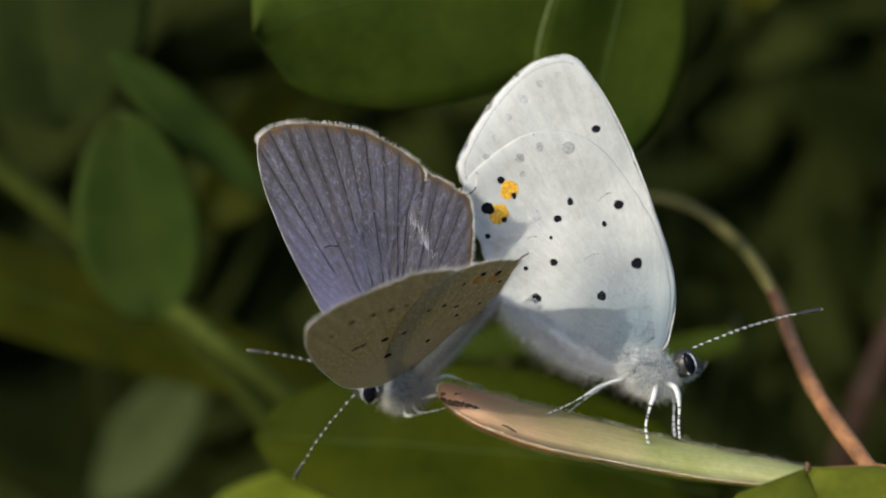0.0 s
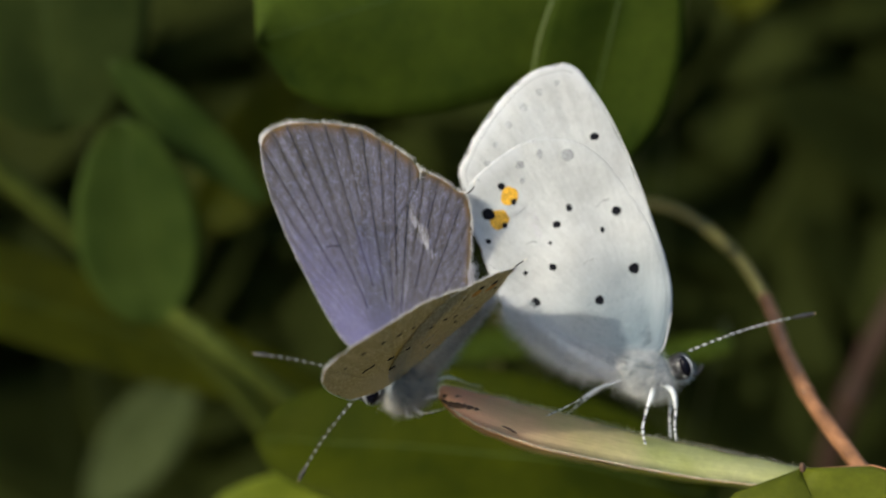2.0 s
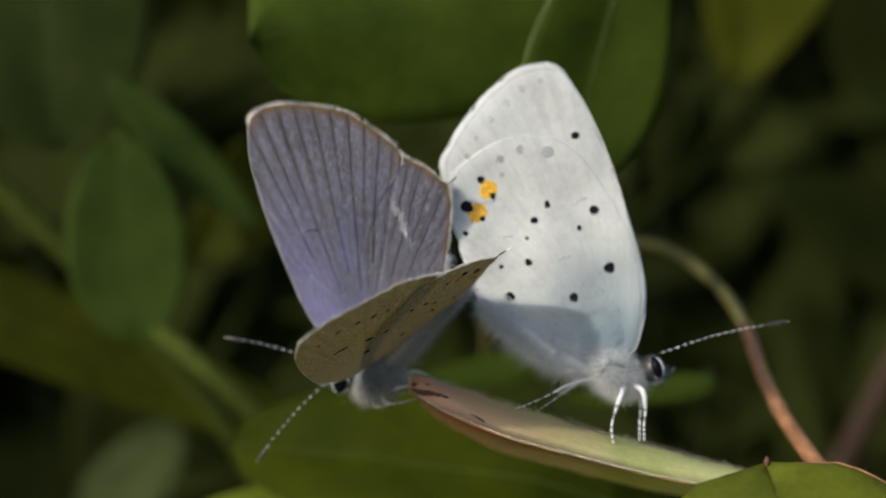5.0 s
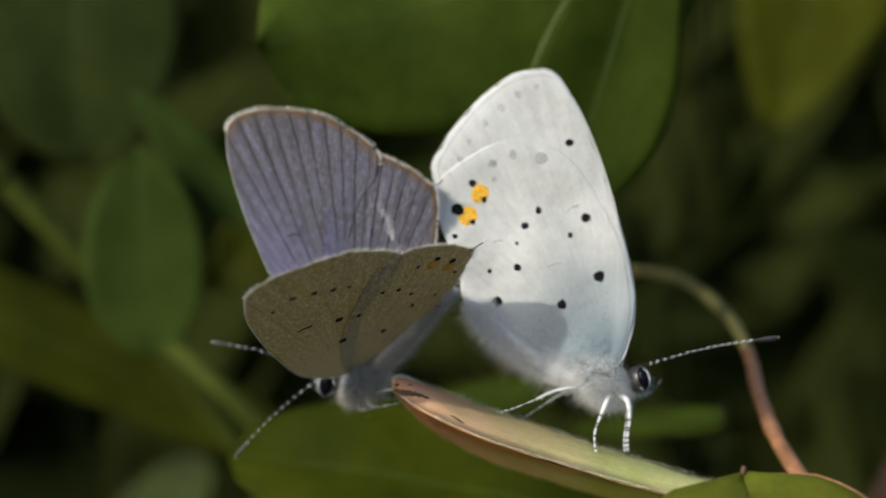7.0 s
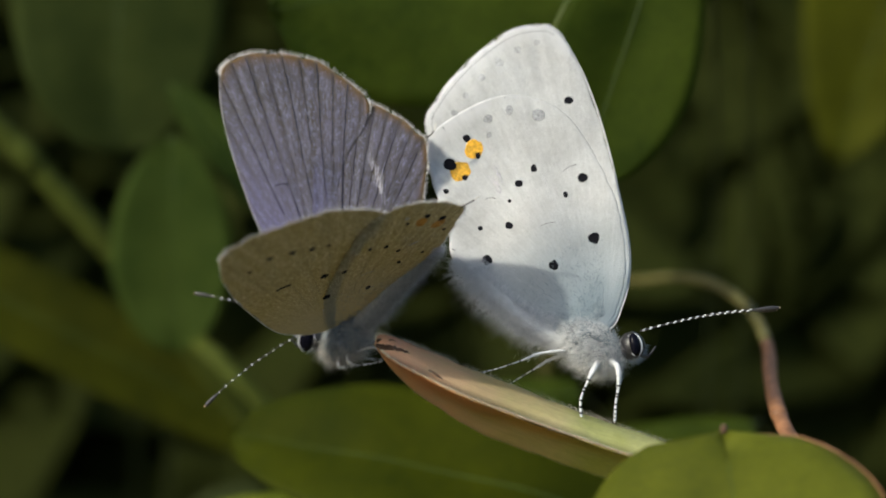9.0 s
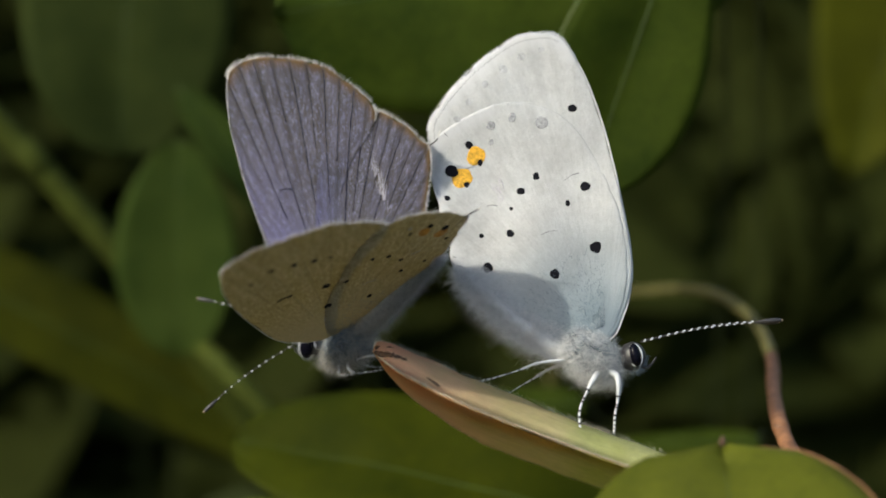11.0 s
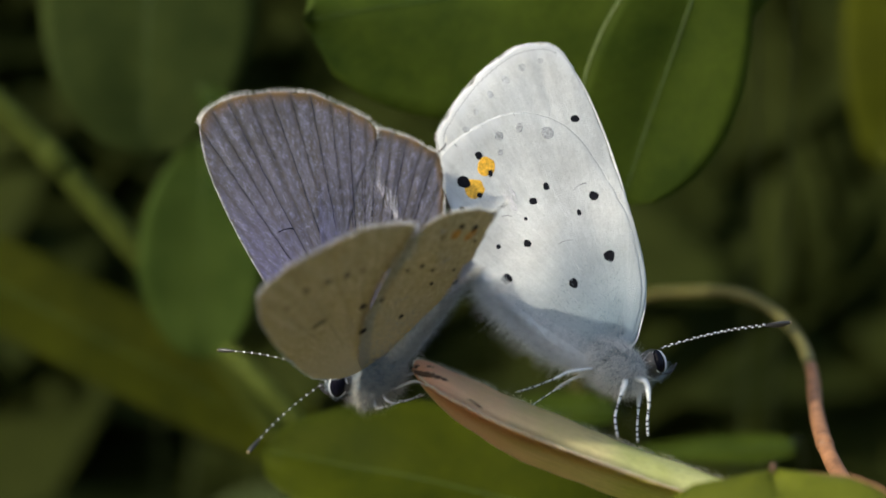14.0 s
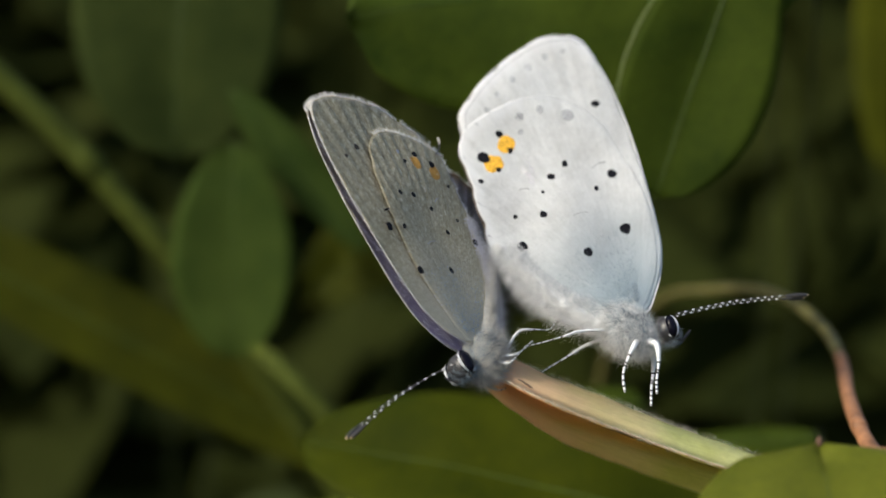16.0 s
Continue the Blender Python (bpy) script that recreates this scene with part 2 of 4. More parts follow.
LEAF_BRIGHT = leaf_material("bright_lime_leaf", (0.125, 0.1625, 0.0075), (0.2375, 0.275, 0.0187), (0.25, 0.3, 0.0625), 0.35)
LEAF_SAGE = leaf_material("sage_green_leaf", (0.050, 0.066, 0.024), (0.080, 0.100, 0.038), (0.085, 0.105, 0.042), 0.3, 0.75, 0.06)
LEAF_FRONT = leaf_material("olive_lime_leaf", (0.075, 0.088, 0.004), (0.135, 0.150, 0.010), (0.16, 0.17, 0.03), 0.3, 0.6, 0.2)
LEAF_DARK = leaf_material("dark_green_leaf", (0.026, 0.033, 0.007), (0.044, 0.055, 0.012), (0.046, 0.058, 0.014), 0.5, 0.8, 0.05)
LEAF_OLIVE = leaf_material("olive_leaf", (0.0271, 0.0328, 0.0013), (0.0554, 0.062, 0.0026), (0.0616, 0.0702, 0.0131), 0.3, 0.7, 0.08)
LEAF_MOSS = leaf_material("mossy_yellow_leaf", (0.0389, 0.0441, 0.0011), (0.067, 0.0738, 0.0035), (0.0756, 0.0821, 0.0115), 0.3, 0.7, 0.08)
LEAF_DULL = leaf_material("dull_green_leaf", (0.027, 0.0483, 0.0081), (0.0518, 0.08, 0.0149), (0.054, 0.0821, 0.0229), 0.3, 0.75, 0.06)
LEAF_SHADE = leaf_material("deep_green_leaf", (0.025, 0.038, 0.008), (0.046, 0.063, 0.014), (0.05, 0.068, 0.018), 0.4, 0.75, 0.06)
RIB_PALE = plain("pale_midrib", (0.042, 0.068, 0.010), 0.5)
RIB_BRIGHT = plain("bright_margin", (0.15, 0.19, 0.06), 0.5)
STEM_BROWN = plain("dark_brown_stem", (0.032, 0.015, 0.009), 0.6, scale=0.6)
LEAF_PINK = leaf_material("pinkish_leaf", (0.70, 0.62, 0.20), (0.84, 0.74, 0.32), (0.6, 0.5, 0.2), 0.82, 0.6, 0.25, 20, ((0.88, 0.60, 0.34), 0.40, 0.75), 0.15)
RIB_PINK = plain("pinkish_midrib", (0.60, 0.42, 0.28), 0.55, vary=0.3, scale=2)
STEM_GREEN = plain("green_stem", (0.044, 0.056, 0.009), 0.75, 0.08, scale=1.0)
STEM_OCHRE = plain("ochre_stem", (0.095, 0.085, 0.025), 0.5, scale=1.0, vary=0.3)
STEM_RED = plain("reddish_stem", (0.25, 0.115, 0.055), 0.5, scale=1.2, vary=0.4)
VIOLET_TUFT = plain("pale_tuft", (0.62, 0.60, 0.64), 0.5)
HAIR_LEAF = plain("leaf_hair", (0.86, 0.76, 0.60), 0.5)
STEM_DARK = plain("dark_stalk", (0.018, 0.026, 0.006), 0.6, scale=1.0)
SCAR_BROWN = plain("brown_scar", (0.085, 0.048, 0.030), 0.7, vary=0.6, scale=6)
SOIL = plain("dark_soil", (0.15, 0.14, 0.085), 0.95, 0.1, 0.5, 0.12)


# ---- mesh helpers ----
def link_mesh(name, verts, faces, mats, parent=None, label="", smooth=True, slots=None, values=None):
    me = bpy.data.meshes.new(name)
    me.from_pydata([Vector(v) * MM for v in verts], [], faces)
    for m in mats if isinstance(mats, (list, tuple)) else [mats]:
        me.materials.append(m)
    if slots:
        me.polygons.foreach_set("material_index", slots)
    if smooth:
        me.polygons.foreach_set("use_smooth", [True] * len(me.polygons))
    for key, vals in (values or {}).items():
        at = me.attributes.new(key, "FLOAT", "POINT")
        at.data.foreach_set("value", vals)
    me.update()
    ob = new(name, me)
    ob.parent = parent
    if label:
        tagged(ob, label)
    return ob


def smooth_line(pts, per=6, closed=False):
    """Catmull-Rom through the points."""
    pts = [Vector(p) for p in pts]
    n, out = len(pts), []
    for i in range(n if closed else n - 1):
        if closed:
            a, b, c, d = (pts[(i + k - 1) % n] for k in range(4))
        else:
            a, b, c, d = pts[max(i - 1, 0)], pts[i], pts[i + 1], pts[min(i + 2, n - 1)]
        for k in range(per):
            t = k / per
            out.append(0.5 * ((2 * b) + (c - a) * t + (2 * a - 5 * b + 4 * c - d) * t * t + (3 * b - a - 3 * c + d) * t ** 3))
    if not closed:
        out.append(pts[-1])
    return out


def tube_data(line, radius, sides=8, verts=None, faces=None):
    """A tube along a line; radius: a number or one for each point."""
    verts = [] if verts is None else verts
    faces = [] if faces is None else faces
    line = [Vector(p) for p in line]
    n = len(line)
    rad = radius if isinstance(radius, (list, tuple)) else [radius] * n
    start = len(verts)
    side = None
    for i, p in enumerate(line):
        way = (line[min(i + 1, n - 1)] - line[max(i - 1, 0)]).normalized()
        if side is None:
            side = way.orthogonal().normalized()
        side = (side - way * side.dot(way)).normalized()
        up = way.cross(side)
        for k in range(sides):
            a = 2 * math.pi * k / sides
            verts.append(p + (side * math.cos(a) + up * math.sin(a)) * rad[i])
    for i in range(n - 1):
        for k in range(sides):
            a, b = start + i * sides + k, start + i * sides + (k + 1) % sides
            faces.append((a, b, b + sides, a + sides))
    faces.append(tuple(start + k for k in reversed(range(sides))))
    faces.append(tuple(start + (n - 1) * sides + k for k in range(sides)))
    return verts, faces


def tube(name, line, radius, mat, parent=None, label="", sides=8):
    return link_mesh(name, *tube_data(line, radius, sides), mat, parent, label)


def ball_data(centre, radii, turn=None, rings=10, segs=16, bumpy=0.0, seed=0):
    """A rounded lump with an uneven surface."""
    verts, faces = [], []
    turn = turn or Matrix.Identity(3)
    c = Vector(centre)
    for i in range(rings + 1):
        a = math.pi * i / rings
        for k in range(segs):
            b = 2 * math.pi * k / segs
            d = Vector((math.cos(a), math.sin(a) * math.cos(b), math.sin(a) * math.sin(b)))
            s = 1 + bumpy * noise.noise(d * 2.3 + Vector((seed, 0, 0)))
            verts.append(c + turn @ Vector([d[j] * radii[j] * s for j in range(3)]))
    for i in range(rings):
        for k in range(segs):
            a, b = i * segs + k, i * segs + (k + 1) % segs
            faces.append((a, b, b + segs, a + segs))
    return verts, faces


def hairs(name, roots, length, thick, mat, parent, rng, spread=0.35, label="", curl=0.15):
    """Tapered hairs; roots: (place, way)."""
    verts, faces = [], []
    for p, way in roots:
        p, way = Vector(p), Vector(way).normalized()
        way = (way + Vector([rng.gauss(0, spread) for _ in range(3)])).normalized()
        ln = length * rng.uniform(0.5, 1.25)
        s = way.orthogonal().normalized()
        u = way.cross(s)
        bend = Vector([rng.gauss(0, curl) for _ in range(3)]) * ln
        i = len(verts)
        for q, r in ((p, thick), (p + way * ln * 0.55 + bend * 0.3, thick * 0.7)):
            verts += [q + s * r, q - s * r * 0.5 + u * r * 0.87, q - s * r * 0.5 - u * r * 0.87]
        verts.append(p + way * ln + bend)
        faces += [(i, i + 1, i + 4, i + 3), (i + 1, i + 2, i + 5, i + 4), (i + 2, i, i + 3, i + 5)]
        faces += [(i + 3, i + 4, i + 6), (i + 4, i + 5, i + 6), (i + 5, i + 3, i + 6)]
    return link_mesh(name, verts, faces, mat, parent, label)


# ---- butterflies ----
# Outlines in the plane of the closed wings: forward, up; the root is at 0, 0.
FORE = [(0.08, 0.08), (0.88, 1.2), (1.23, 2.73), (1.13, 4.26), (0.74, 6.04), (0.3, 7.84), (-0.29, 9.76), (-1.06, 11.7), (-1.9, 13.05), (-2.61, 13.6),
        (-3.38, 13.62), (-4.4, 13.25), (-5.29, 12.67), (-6.31, 11.74), (-7.06, 10.81), (-7.68, 9.89), (-8.05, 8.9), (-7.4, 7.1), (-5.2, 3.9), (-2.15, 1.05)]
HIND = [(-0.13, -0.13), (0.58, 0.94), (0.9, 2.72), (0.69, 4.76), (-0.02, 6.8), (-1.18, 8.79), (-2.46, 9.99), (-3.99, 10.4), (-5.27, 10.17), (-6.53, 9.52),
        (-7.5, 8.8), (-8.05, 8.05), (-8.0, 7.2), (-7.71, 6.41), (-7.36, 5.14), (-6.92, 3.87), (-6.5, 2.6), (-5.17, 0.98), (-3.39, -0.26), (-1.38, -0.6)]
WHITE_FORE = [(0.08, 0.08), (0.8, 1.2), (1.08, 2.73), (0.95, 4.26), (0.54, 6.04), (0.08, 7.84), (-0.52, 9.76), (-1.28, 11.6), (-2.08, 12.9), (-2.7, 13.45), (-3.4, 13.5)] + FORE[11:]
# Marks of the underside: along, up, radius.
HIND_SPOTS = [(-3.28, 7.08, 0.20), (-1.12, 6.75, 0.25), (-1.85, 5.95, 0.16), (-0.55, 4.05, 0.29), (-2.28, 2.77, 0.25), (-5.21, 2.95, 0.27), (-4.29, 4.47, 0.19),
              (-3.91, 6.37, 0.19), (-5.53, 4.32, 0.12), (-4.30, 5.57, 0.11), (-6.96, 7.12, 0.31), (-6.26, 8.31, 0.20), (-5.75, 7.58, 0.17), (-6.29, 6.56, 0.15), (-7.1, 5.9, 0.13)]
HIND_FAINT = [(-4.45, 9.62, 0.24), (-3.14, 9.45, 0.32), (-5.36, 9.2, 0.22), (-5.3, 8.5, 0.16)]
ORANGE = [(-5.93, 7.85, 0.44), (-6.52, 6.85, 0.47)]
FORE_FAINT = [(-3.3, 12.75, 0.15), (-4.15, 12.4, 0.2), (-4.95, 11.8, 0.22), (-5.7, 11.05, 0.2), (-6.4, 10.2, 0.18), (-6.85, 9.4, 0.16)]
THICK = 0.036


pleat_depth, wave_depth = 0.01, 0.1  # set anew for each butterfly


def relief(u, w):
    """How far the wing's surface stands off its plane: pleats along the rays, and slow waves."""
    r = math.hypot(u, w)
    return pleat_depth * math.sin(math.atan2(u, w) * PLEATS) * min(1, r / 9) ** 1.6 + wave_depth * noise.noise(Vector((u * 0.33, 0.3, w * 0.33)))


def wing(name, outline, side, under, upper, parent, label, shift, margin):
    """One wing, root at its origin, closed: a thin pleated plate, its underside to the outside."""
    rim = smooth_line([(u, 0, w) for u, w in outline], 16, True)
    n, rings = len(rim), 18
    mid = sum(rim, Vector()) / n
    verts, edge, faces, slots = [], [], [], []
    for face in (1, -1):
        for r in range(rings + 1):
            f = 1 - (1 - r / rings) ** 1.3
            for k in range(n):
                p = mid.lerp(rim[k], f)
                y = relief(p.x, p.z)
                t = k / n
                if r == rings:
                    scallop = 0.10 * abs(math.cos(math.atan2(p.x, p.z) * PLEATS / 4 + 0.785)) if margin[0] < t < margin[1] else 0
                    p = p + (p - mid).normalized() * (0.05 * noise.noise(Vector((p.x * 2.2, shift, p.z * 2.2))) + scallop - 0.04)
                thin = 0.35 if r == rings else 1.0
                verts.append(Vector((p.x, side * (shift * (1 - 0.8 * f ** 6) + face * THICK * 0.5 * thin) + y, p.z)))
                edge.append(f if margin[0] < t < margin[1] else min(f, 0.86))
    per = (rings + 1) * n
    for layer in (0, 1):
        for r in range(rings):
            for k in range(n):
                a = layer * per + r * n + k
                b = layer * per + r * n + (k + 1) % n
                q = (a, b, b + n, a + n)
                faces.append(q if (layer == 0) == (side > 0) else q[::-1])
                slots.append(layer)
    for k in range(n):
        a, b = rings * n + k, rings * n + (k + 1) % n
        faces.append((a, b, per + b, per + a) if side > 0 else (a, per + a, per + b, b))
        slots.append(0)
    return link_mesh(name, verts, faces, [under, upper], parent, label, True, slots, {"edge": edge}), rim, mid


def veins(rim, side, outer, parent, mat, shift, first, last, thick, every=1):
    """Raised veins that run along the pleats' grooves to the rim."""
    n = len(rim)
    y = side * (shift + outer * (THICK * 0.5 + 0.002))
    part_of = rim[int(first * n):int(last * n)]
    angles = [math.atan2(p.x, p.z) for p in part_of]
    groove = -math.pi / 2 if side * outer > 0 else math.pi / 2
    for j in range(-50, 20, every):
        ang = (2 * math.pi * j + groove) / PLEATS
        if not min(angles) + 0.02 < ang < max(angles) - 0.02:
            continue
        end = min(part_of, key=lambda p: abs(math.atan2(p.x, p.z) - ang))
        begin = (0.28, 0.66, 0.40, 0.72)[j % 4] + 0.05 * math.sin(j * 2.3)
        across = Vector((-end.z, 0, end.x)).normalized()
        pts = []
        for i in range(15):
            t = begin + (0.99 - begin) * i / 14
            p = end * t + across * (0.05 * math.sin(math.pi * t + j) + 0.02 * math.sin(i * 2.7 + j * 5))
            pts.append((p.x, y + relief(p.x, p.z), p.z))
        fine = 0.62 if j % 2 else 1.0
        tube("wing_vein", pts, [thick * fine * (1.1 - 0.35 * i / 14 + 0.25 * math.sin(i * 2.2 + j)) for i in range(15)], mat, parent, "", 5)


def spot(name, u, w, r, side, shift, parent, mat, rng, label="", proud=0.015):
    """A mark of scales: an uneven patch that lies just proud of the wing."""
    n = 26
    y0 = side * (shift + THICK * 0.5)
    verts, faces = [(u, y0 + relief(u, w) + side * (proud + 0.001), w)], []
    squash = rng.uniform(0.8, 1.15)
    for ring, (s, h) in enumerate(((0.85, proud), (1.0, -0.010))):
        for k in range(n):
            a = 2 * math.pi * k / n
            q = r * s * (1 + 0.26 * noise.noise(Vector((math.cos(a) * 1.5 + u * 7, math.sin(a) * 1.5, w * 5))))
            x, z = u + q * math.cos(a) * squash, w + q * math.sin(a)
            verts.append((x, y0 + relief(x, z) + side * h, z))
    for k in range(n):
        j = (k + 1) % n
        faces.append((0, 1 + k, 1 + j))
        faces.append((1 + k, 1 + n + k, 1 + n + j, 1 + j))
    return link_mesh(name, verts, faces, mat, parent, label, False)


def fringe(rim, mid, side, shift, first, last, parent, mat, rng, length):
    """Fine scales that stand out from the margin in tufts, one between each pair of veins."""
    roots, n = [], len(rim)
    for i in range(int(first * n), int(last * n)):
        a, b = rim[i % n], rim[(i + 1) % n]
        for _ in range(5):
            p = a.lerp(b, rng.random())
            tuft = abs(math.cos(math.atan2(p.x, p.z) * PLEATS / 4 + 0.785))
            if rng.random() > 0.35 + 0.65 * tuft:
                continue
            out = (p - mid).normalized()
            roots.append(((p.x, side * shift * 0.5 + relief(p.x, p.z) + rng.uniform(-0.03, 0.03), p.z), out))
    return hairs("wing_fringe", roots, length, 0.0085, mat, parent, rng, 0.22)


def margin_line(rim, mid, side, shift, first, last, parent):
    """The thin grey line inside the margin."""
    n, pts = len(rim), []
    for i in range(int(first * n), int(last * n)):
        p = mid.lerp(rim[i], 0.955 + 0.006 * math.sin(i * 1.7))
        pts.append((p.x, side * (shift * 0.6 + THICK * 0.5 - 0.006) + relief(p.x, p.z), p.z))
    tube("margin_line", pts, [0.018 + 0.008 * math.sin(i * 2.9) for i in range(len(pts))], SPOT_GREY, parent, "thin grey line inside the margin", 5)


def glint_dusting(rim, side, shift, parent, mat, rng, count):
    """Loose pale scales on the upper side that stand in for glints, most of them in rows beside the pleats."""
    n, roots = len(rim), []
    for _ in range(count):
        end = rim[int(rng.uniform(0.08, 0.82) * n) % n]
        p = end * rng.uniform(0.1, 0.98) ** 0.7
        ang = math.atan2(p.x, p.z)
        lift = relief(p.x, p.z)
        if math.sin(ang * PLEATS + 0.9 * side) < rng.uniform(-1.2, 1.0):
            continue
        roots.append(((p.x, side * (shift - THICK * 0.5 - 0.004) + lift, p.z), end.normalized() + Vector((0, -side * 0.25, 0))))
    tagged(hairs("glint_scale_dust", roots, 0.10, 0.011, mat, parent, rng, 0.12), kind="stuff")


def pepper(side, shift, parent, mat, rng, count):
    """Dark scales strewn over the root of the underside, thinning outwards."""
    roots = []
    for _ in range(count):
        r, a = 0.6 + 3.4 * rng.random() ** 1.4, radians(rng.uniform(-98, -2))
        u, w = r * math.sin(a), r * math.cos(a)
        lift = relief(u, w)
        roots.append(((u, side * (shift + THICK * 0.5 + 0.003) + lift, w), (math.sin(a), side * 0.2, math.cos(a))))
    tagged(hairs("root_pepper", roots, 0.12, 0.011, mat, parent, rng, 0.15), kind="stuff")


def inner_fluff(rim, side, shift, first, last, parent, mat, rng, length, reach=0.5):
    """Long soft hairs along the wing's inner margin and over the body."""
    n, roots = len(rim), []
    for i in range(int(first * n), int(last * n)):
        a, b = rim[i % n], rim[(i + 1) % n]
        out = Vector(((b - a).z, 0, -(b - a).x)).normalized()
        for _ in range(60):
            p = a.lerp(b, rng.random())
            inward = reach * rng.random() ** 1.5
            roots.append(((p.x - out.x * inward, side * (shift + rng.uniform(-0.02, 0.06)), p.z - out.z * inward), out * 0.8 + Vector((-0.55, side * 0.15, -0.35))))
    tagged(hairs("margin_fluff", roots, length, 0.0050, mat, parent, rng, 0.32, "", 0.35), kind="stuff")


def feeler_pose(base, way):
    """The pose of an antenna at its base on the head, pointing along way."""
    return Matrix.Translation(vec(*base)) @ Vector(way).to_track_quat("X", "Z").to_matrix().to_4x4()


def feeler(root, base, way, length, sag):
    """An antenna: black, ringed with white, clubbed; it points along its own x."""
    ln = smooth_line([(0, 0, 0), (length * 0.25, 0, sag * 0.7), (length * 0.5, 0, sag), (length * 0.75, 0, sag * 0.75), (length, 0, 0)], 14)
    m = len(ln)
    r = [0.019 + 0.085 * max(0, 1 - ((i / m - 0.91) / 0.10) ** 2) for i in range(m)]
    an = tube("antenna", ln, r, SKIN_DARK, root, "black antenna ringed with white, clubbed at the end", 8)
    v, f = [], []
    for i in range(2, int(m * 0.84), 3 if sag < 0.22 else 4):
        a, b = ln[i], ln[i + 1]
        tube_data([a, a.lerp(b, 0.3), a.lerp(b, 0.7), a.lerp(b, 1.0)], [r[i] + 0.003, r[i] + 0.015, r[i] + 0.015, r[i] + 0.003], 8, v, f)
    tagged(link_mesh("antenna_rings", v, f, SKIN_PALE, an, "white rings"), kind="stuff")
    link_mesh("club_tip", *ball_data(ln[-1], (0.07, 0.06, 0.06), None, 6, 8), CLUB_TIP, an)
    an.matrix_basis = feeler_pose(base, way)
    return an


def butterfly(label, pose0, size, under, upper, fur, back_fur, vein, wing_label, feelers, legs, belly, girth, fore_outline, hind_outline, fore_spots, hind_spots, orange, faint, tailed, seed):
    """A small blue butterfly: forward +x, up +z; wings hinge on the body's axis."""
    global pleat_depth, wave_depth
    pleat_depth, wave_depth = (0.016, 0.11) if tailed else (0.005, 0.34)
    rng = random.Random(seed)
    root = tagged(new("butterfly"), label, "butterfly", "mating butterflies")
    root.matrix_world = pose0
    lean = Matrix.Rotation(radians(30), 3, "Y")
    thorax = link_mesh("thorax", *ball_data((-0.45, 0, -0.72), (1.40, 0.85, 0.95), lean, 12, 18, 0.08, seed), back_fur, root)
    line = smooth_line(belly, 5)
    rad = [girth * (0.86 + 0.14 * math.sin(math.pi * min(1, i / 14)) - 0.50 * max(0, (i - 12) / 8) ** 1.6 + 0.035 * math.cos(i * 2.1)) for i in range(len(line))]
    abdomen = tube("abdomen", line, rad, fur, root, "", 16)
    head = link_mesh("head", *ball_data((1.22, 0, -0.62), (0.60, 0.74, 0.66), None, 10, 16, 0.1, seed + 3), SKIN_DARK, root)
    face = []
    for _ in range(420):
        d = Vector((rng.gauss(0.55, 0.4), rng.gauss(0, 0.4), rng.gauss(-0.5, 0.5))).normalized()
        if d.z > 0.25 or abs(d.y) > 0.62:
            continue
        face.append((Vector((1.22, 0, -0.62)) + Vector((d.x * 0.58, d.y * 0.70, d.z * 0.64)), d + Vector((0.3, 0, -0.4))))
    tagged(hairs("face_fur", face, 0.26, 0.009, FUR_BLUE, head, rng, 0.3), kind="stuff")
    for s in (1, -1):
        turn = Matrix.Rotation(radians(-14), 3, "Y") @ Matrix.Rotation(radians(s * 8), 3, "Z")
        k = 1.0 if tailed else 0.84
        eye = link_mesh("eye", *ball_data((1.30, s * 0.54, -0.58), (0.37 * k * k, 0.31, 0.60 * k), turn, 14, 20), EYE_BLACK, root, "glossy black compound eye")
        for start, bold in ((-72, 0.032), (108, 0.050)):
            ring = [Vector((1.30, s * 0.66, -0.60)) + turn @ Vector((0.40 * k * k * math.cos(a), -s * 0.08, 0.60 * k * math.sin(a))) for a in [radians(start + 8.5 * i) for i in range(18)]]
            tube("eye_rim", ring, [0.010 + bold * math.sin(math.pi * i / 17) ** 1.3 for i in range(18)], SKIN_PALE, eye, "white crescent of scales round the eye", 6)
        palp = smooth_line([(1.6, s * 0.2, -1.05), (1.95, s * 0.22, -1.0), (2.25, s * 0.24, -0.6)], 4)
        tube("palp", palp, [0.10 - 0.008 * i for i in range(len(palp))], SKIN_DARK, root, "", 6)
    roots, top = [], []
    for _ in range(7000):
        d = Vector([rng.gauss(0, 1) for _ in range(3)]).normalized()
        p = Vector((-0.45, 0, -0.72)) + lean @ Vector((d.x * 1.36, d.y * 0.83, d.z * 0.93))
        roots.append((p, d * 0.75 + Vector((-0.7, 0, -0.45))))
    tagged(hairs("thorax_fur", roots, 0.52, 0.0070, fur, thorax, rng, 0.38, "", 0.35), kind="stuff")
    for _ in range(1200):
        d = Vector((rng.gauss(0, 1), rng.gauss(0, 1.2), rng.gauss(0.5, 0.8))).normalized()
        p = Vector((-0.45, 0, -0.72)) + lean @ Vector((d.x * 1.38, d.y * 0.87, d.z * 0.94))
        top.append((p, d + Vector((-0.8, 0, 0.3))))
    tagged(hairs("back_fur", top, 0.45, 0.008, back_fur, thorax, rng, 0.35, "", 0.3), kind="stuff")
    flecks = []
    for _ in range(520):
        d = Vector((rng.gauss(-0.2, 0.9), rng.gauss(0, 1.2), rng.gauss(0.1, 0.7))).normalized()
        if noise.noise(d * 2.6 + Vector((seed, 0, 0))) < 0.05:
            continue
        p = Vector((-0.45, 0, -0.72)) + lean @ Vector((d.x * 1.45, d.y * 0.98, d.z * 1.02))
        flecks.append((p, d * 0.8 + Vector((-0.7, 0, -0.3))))
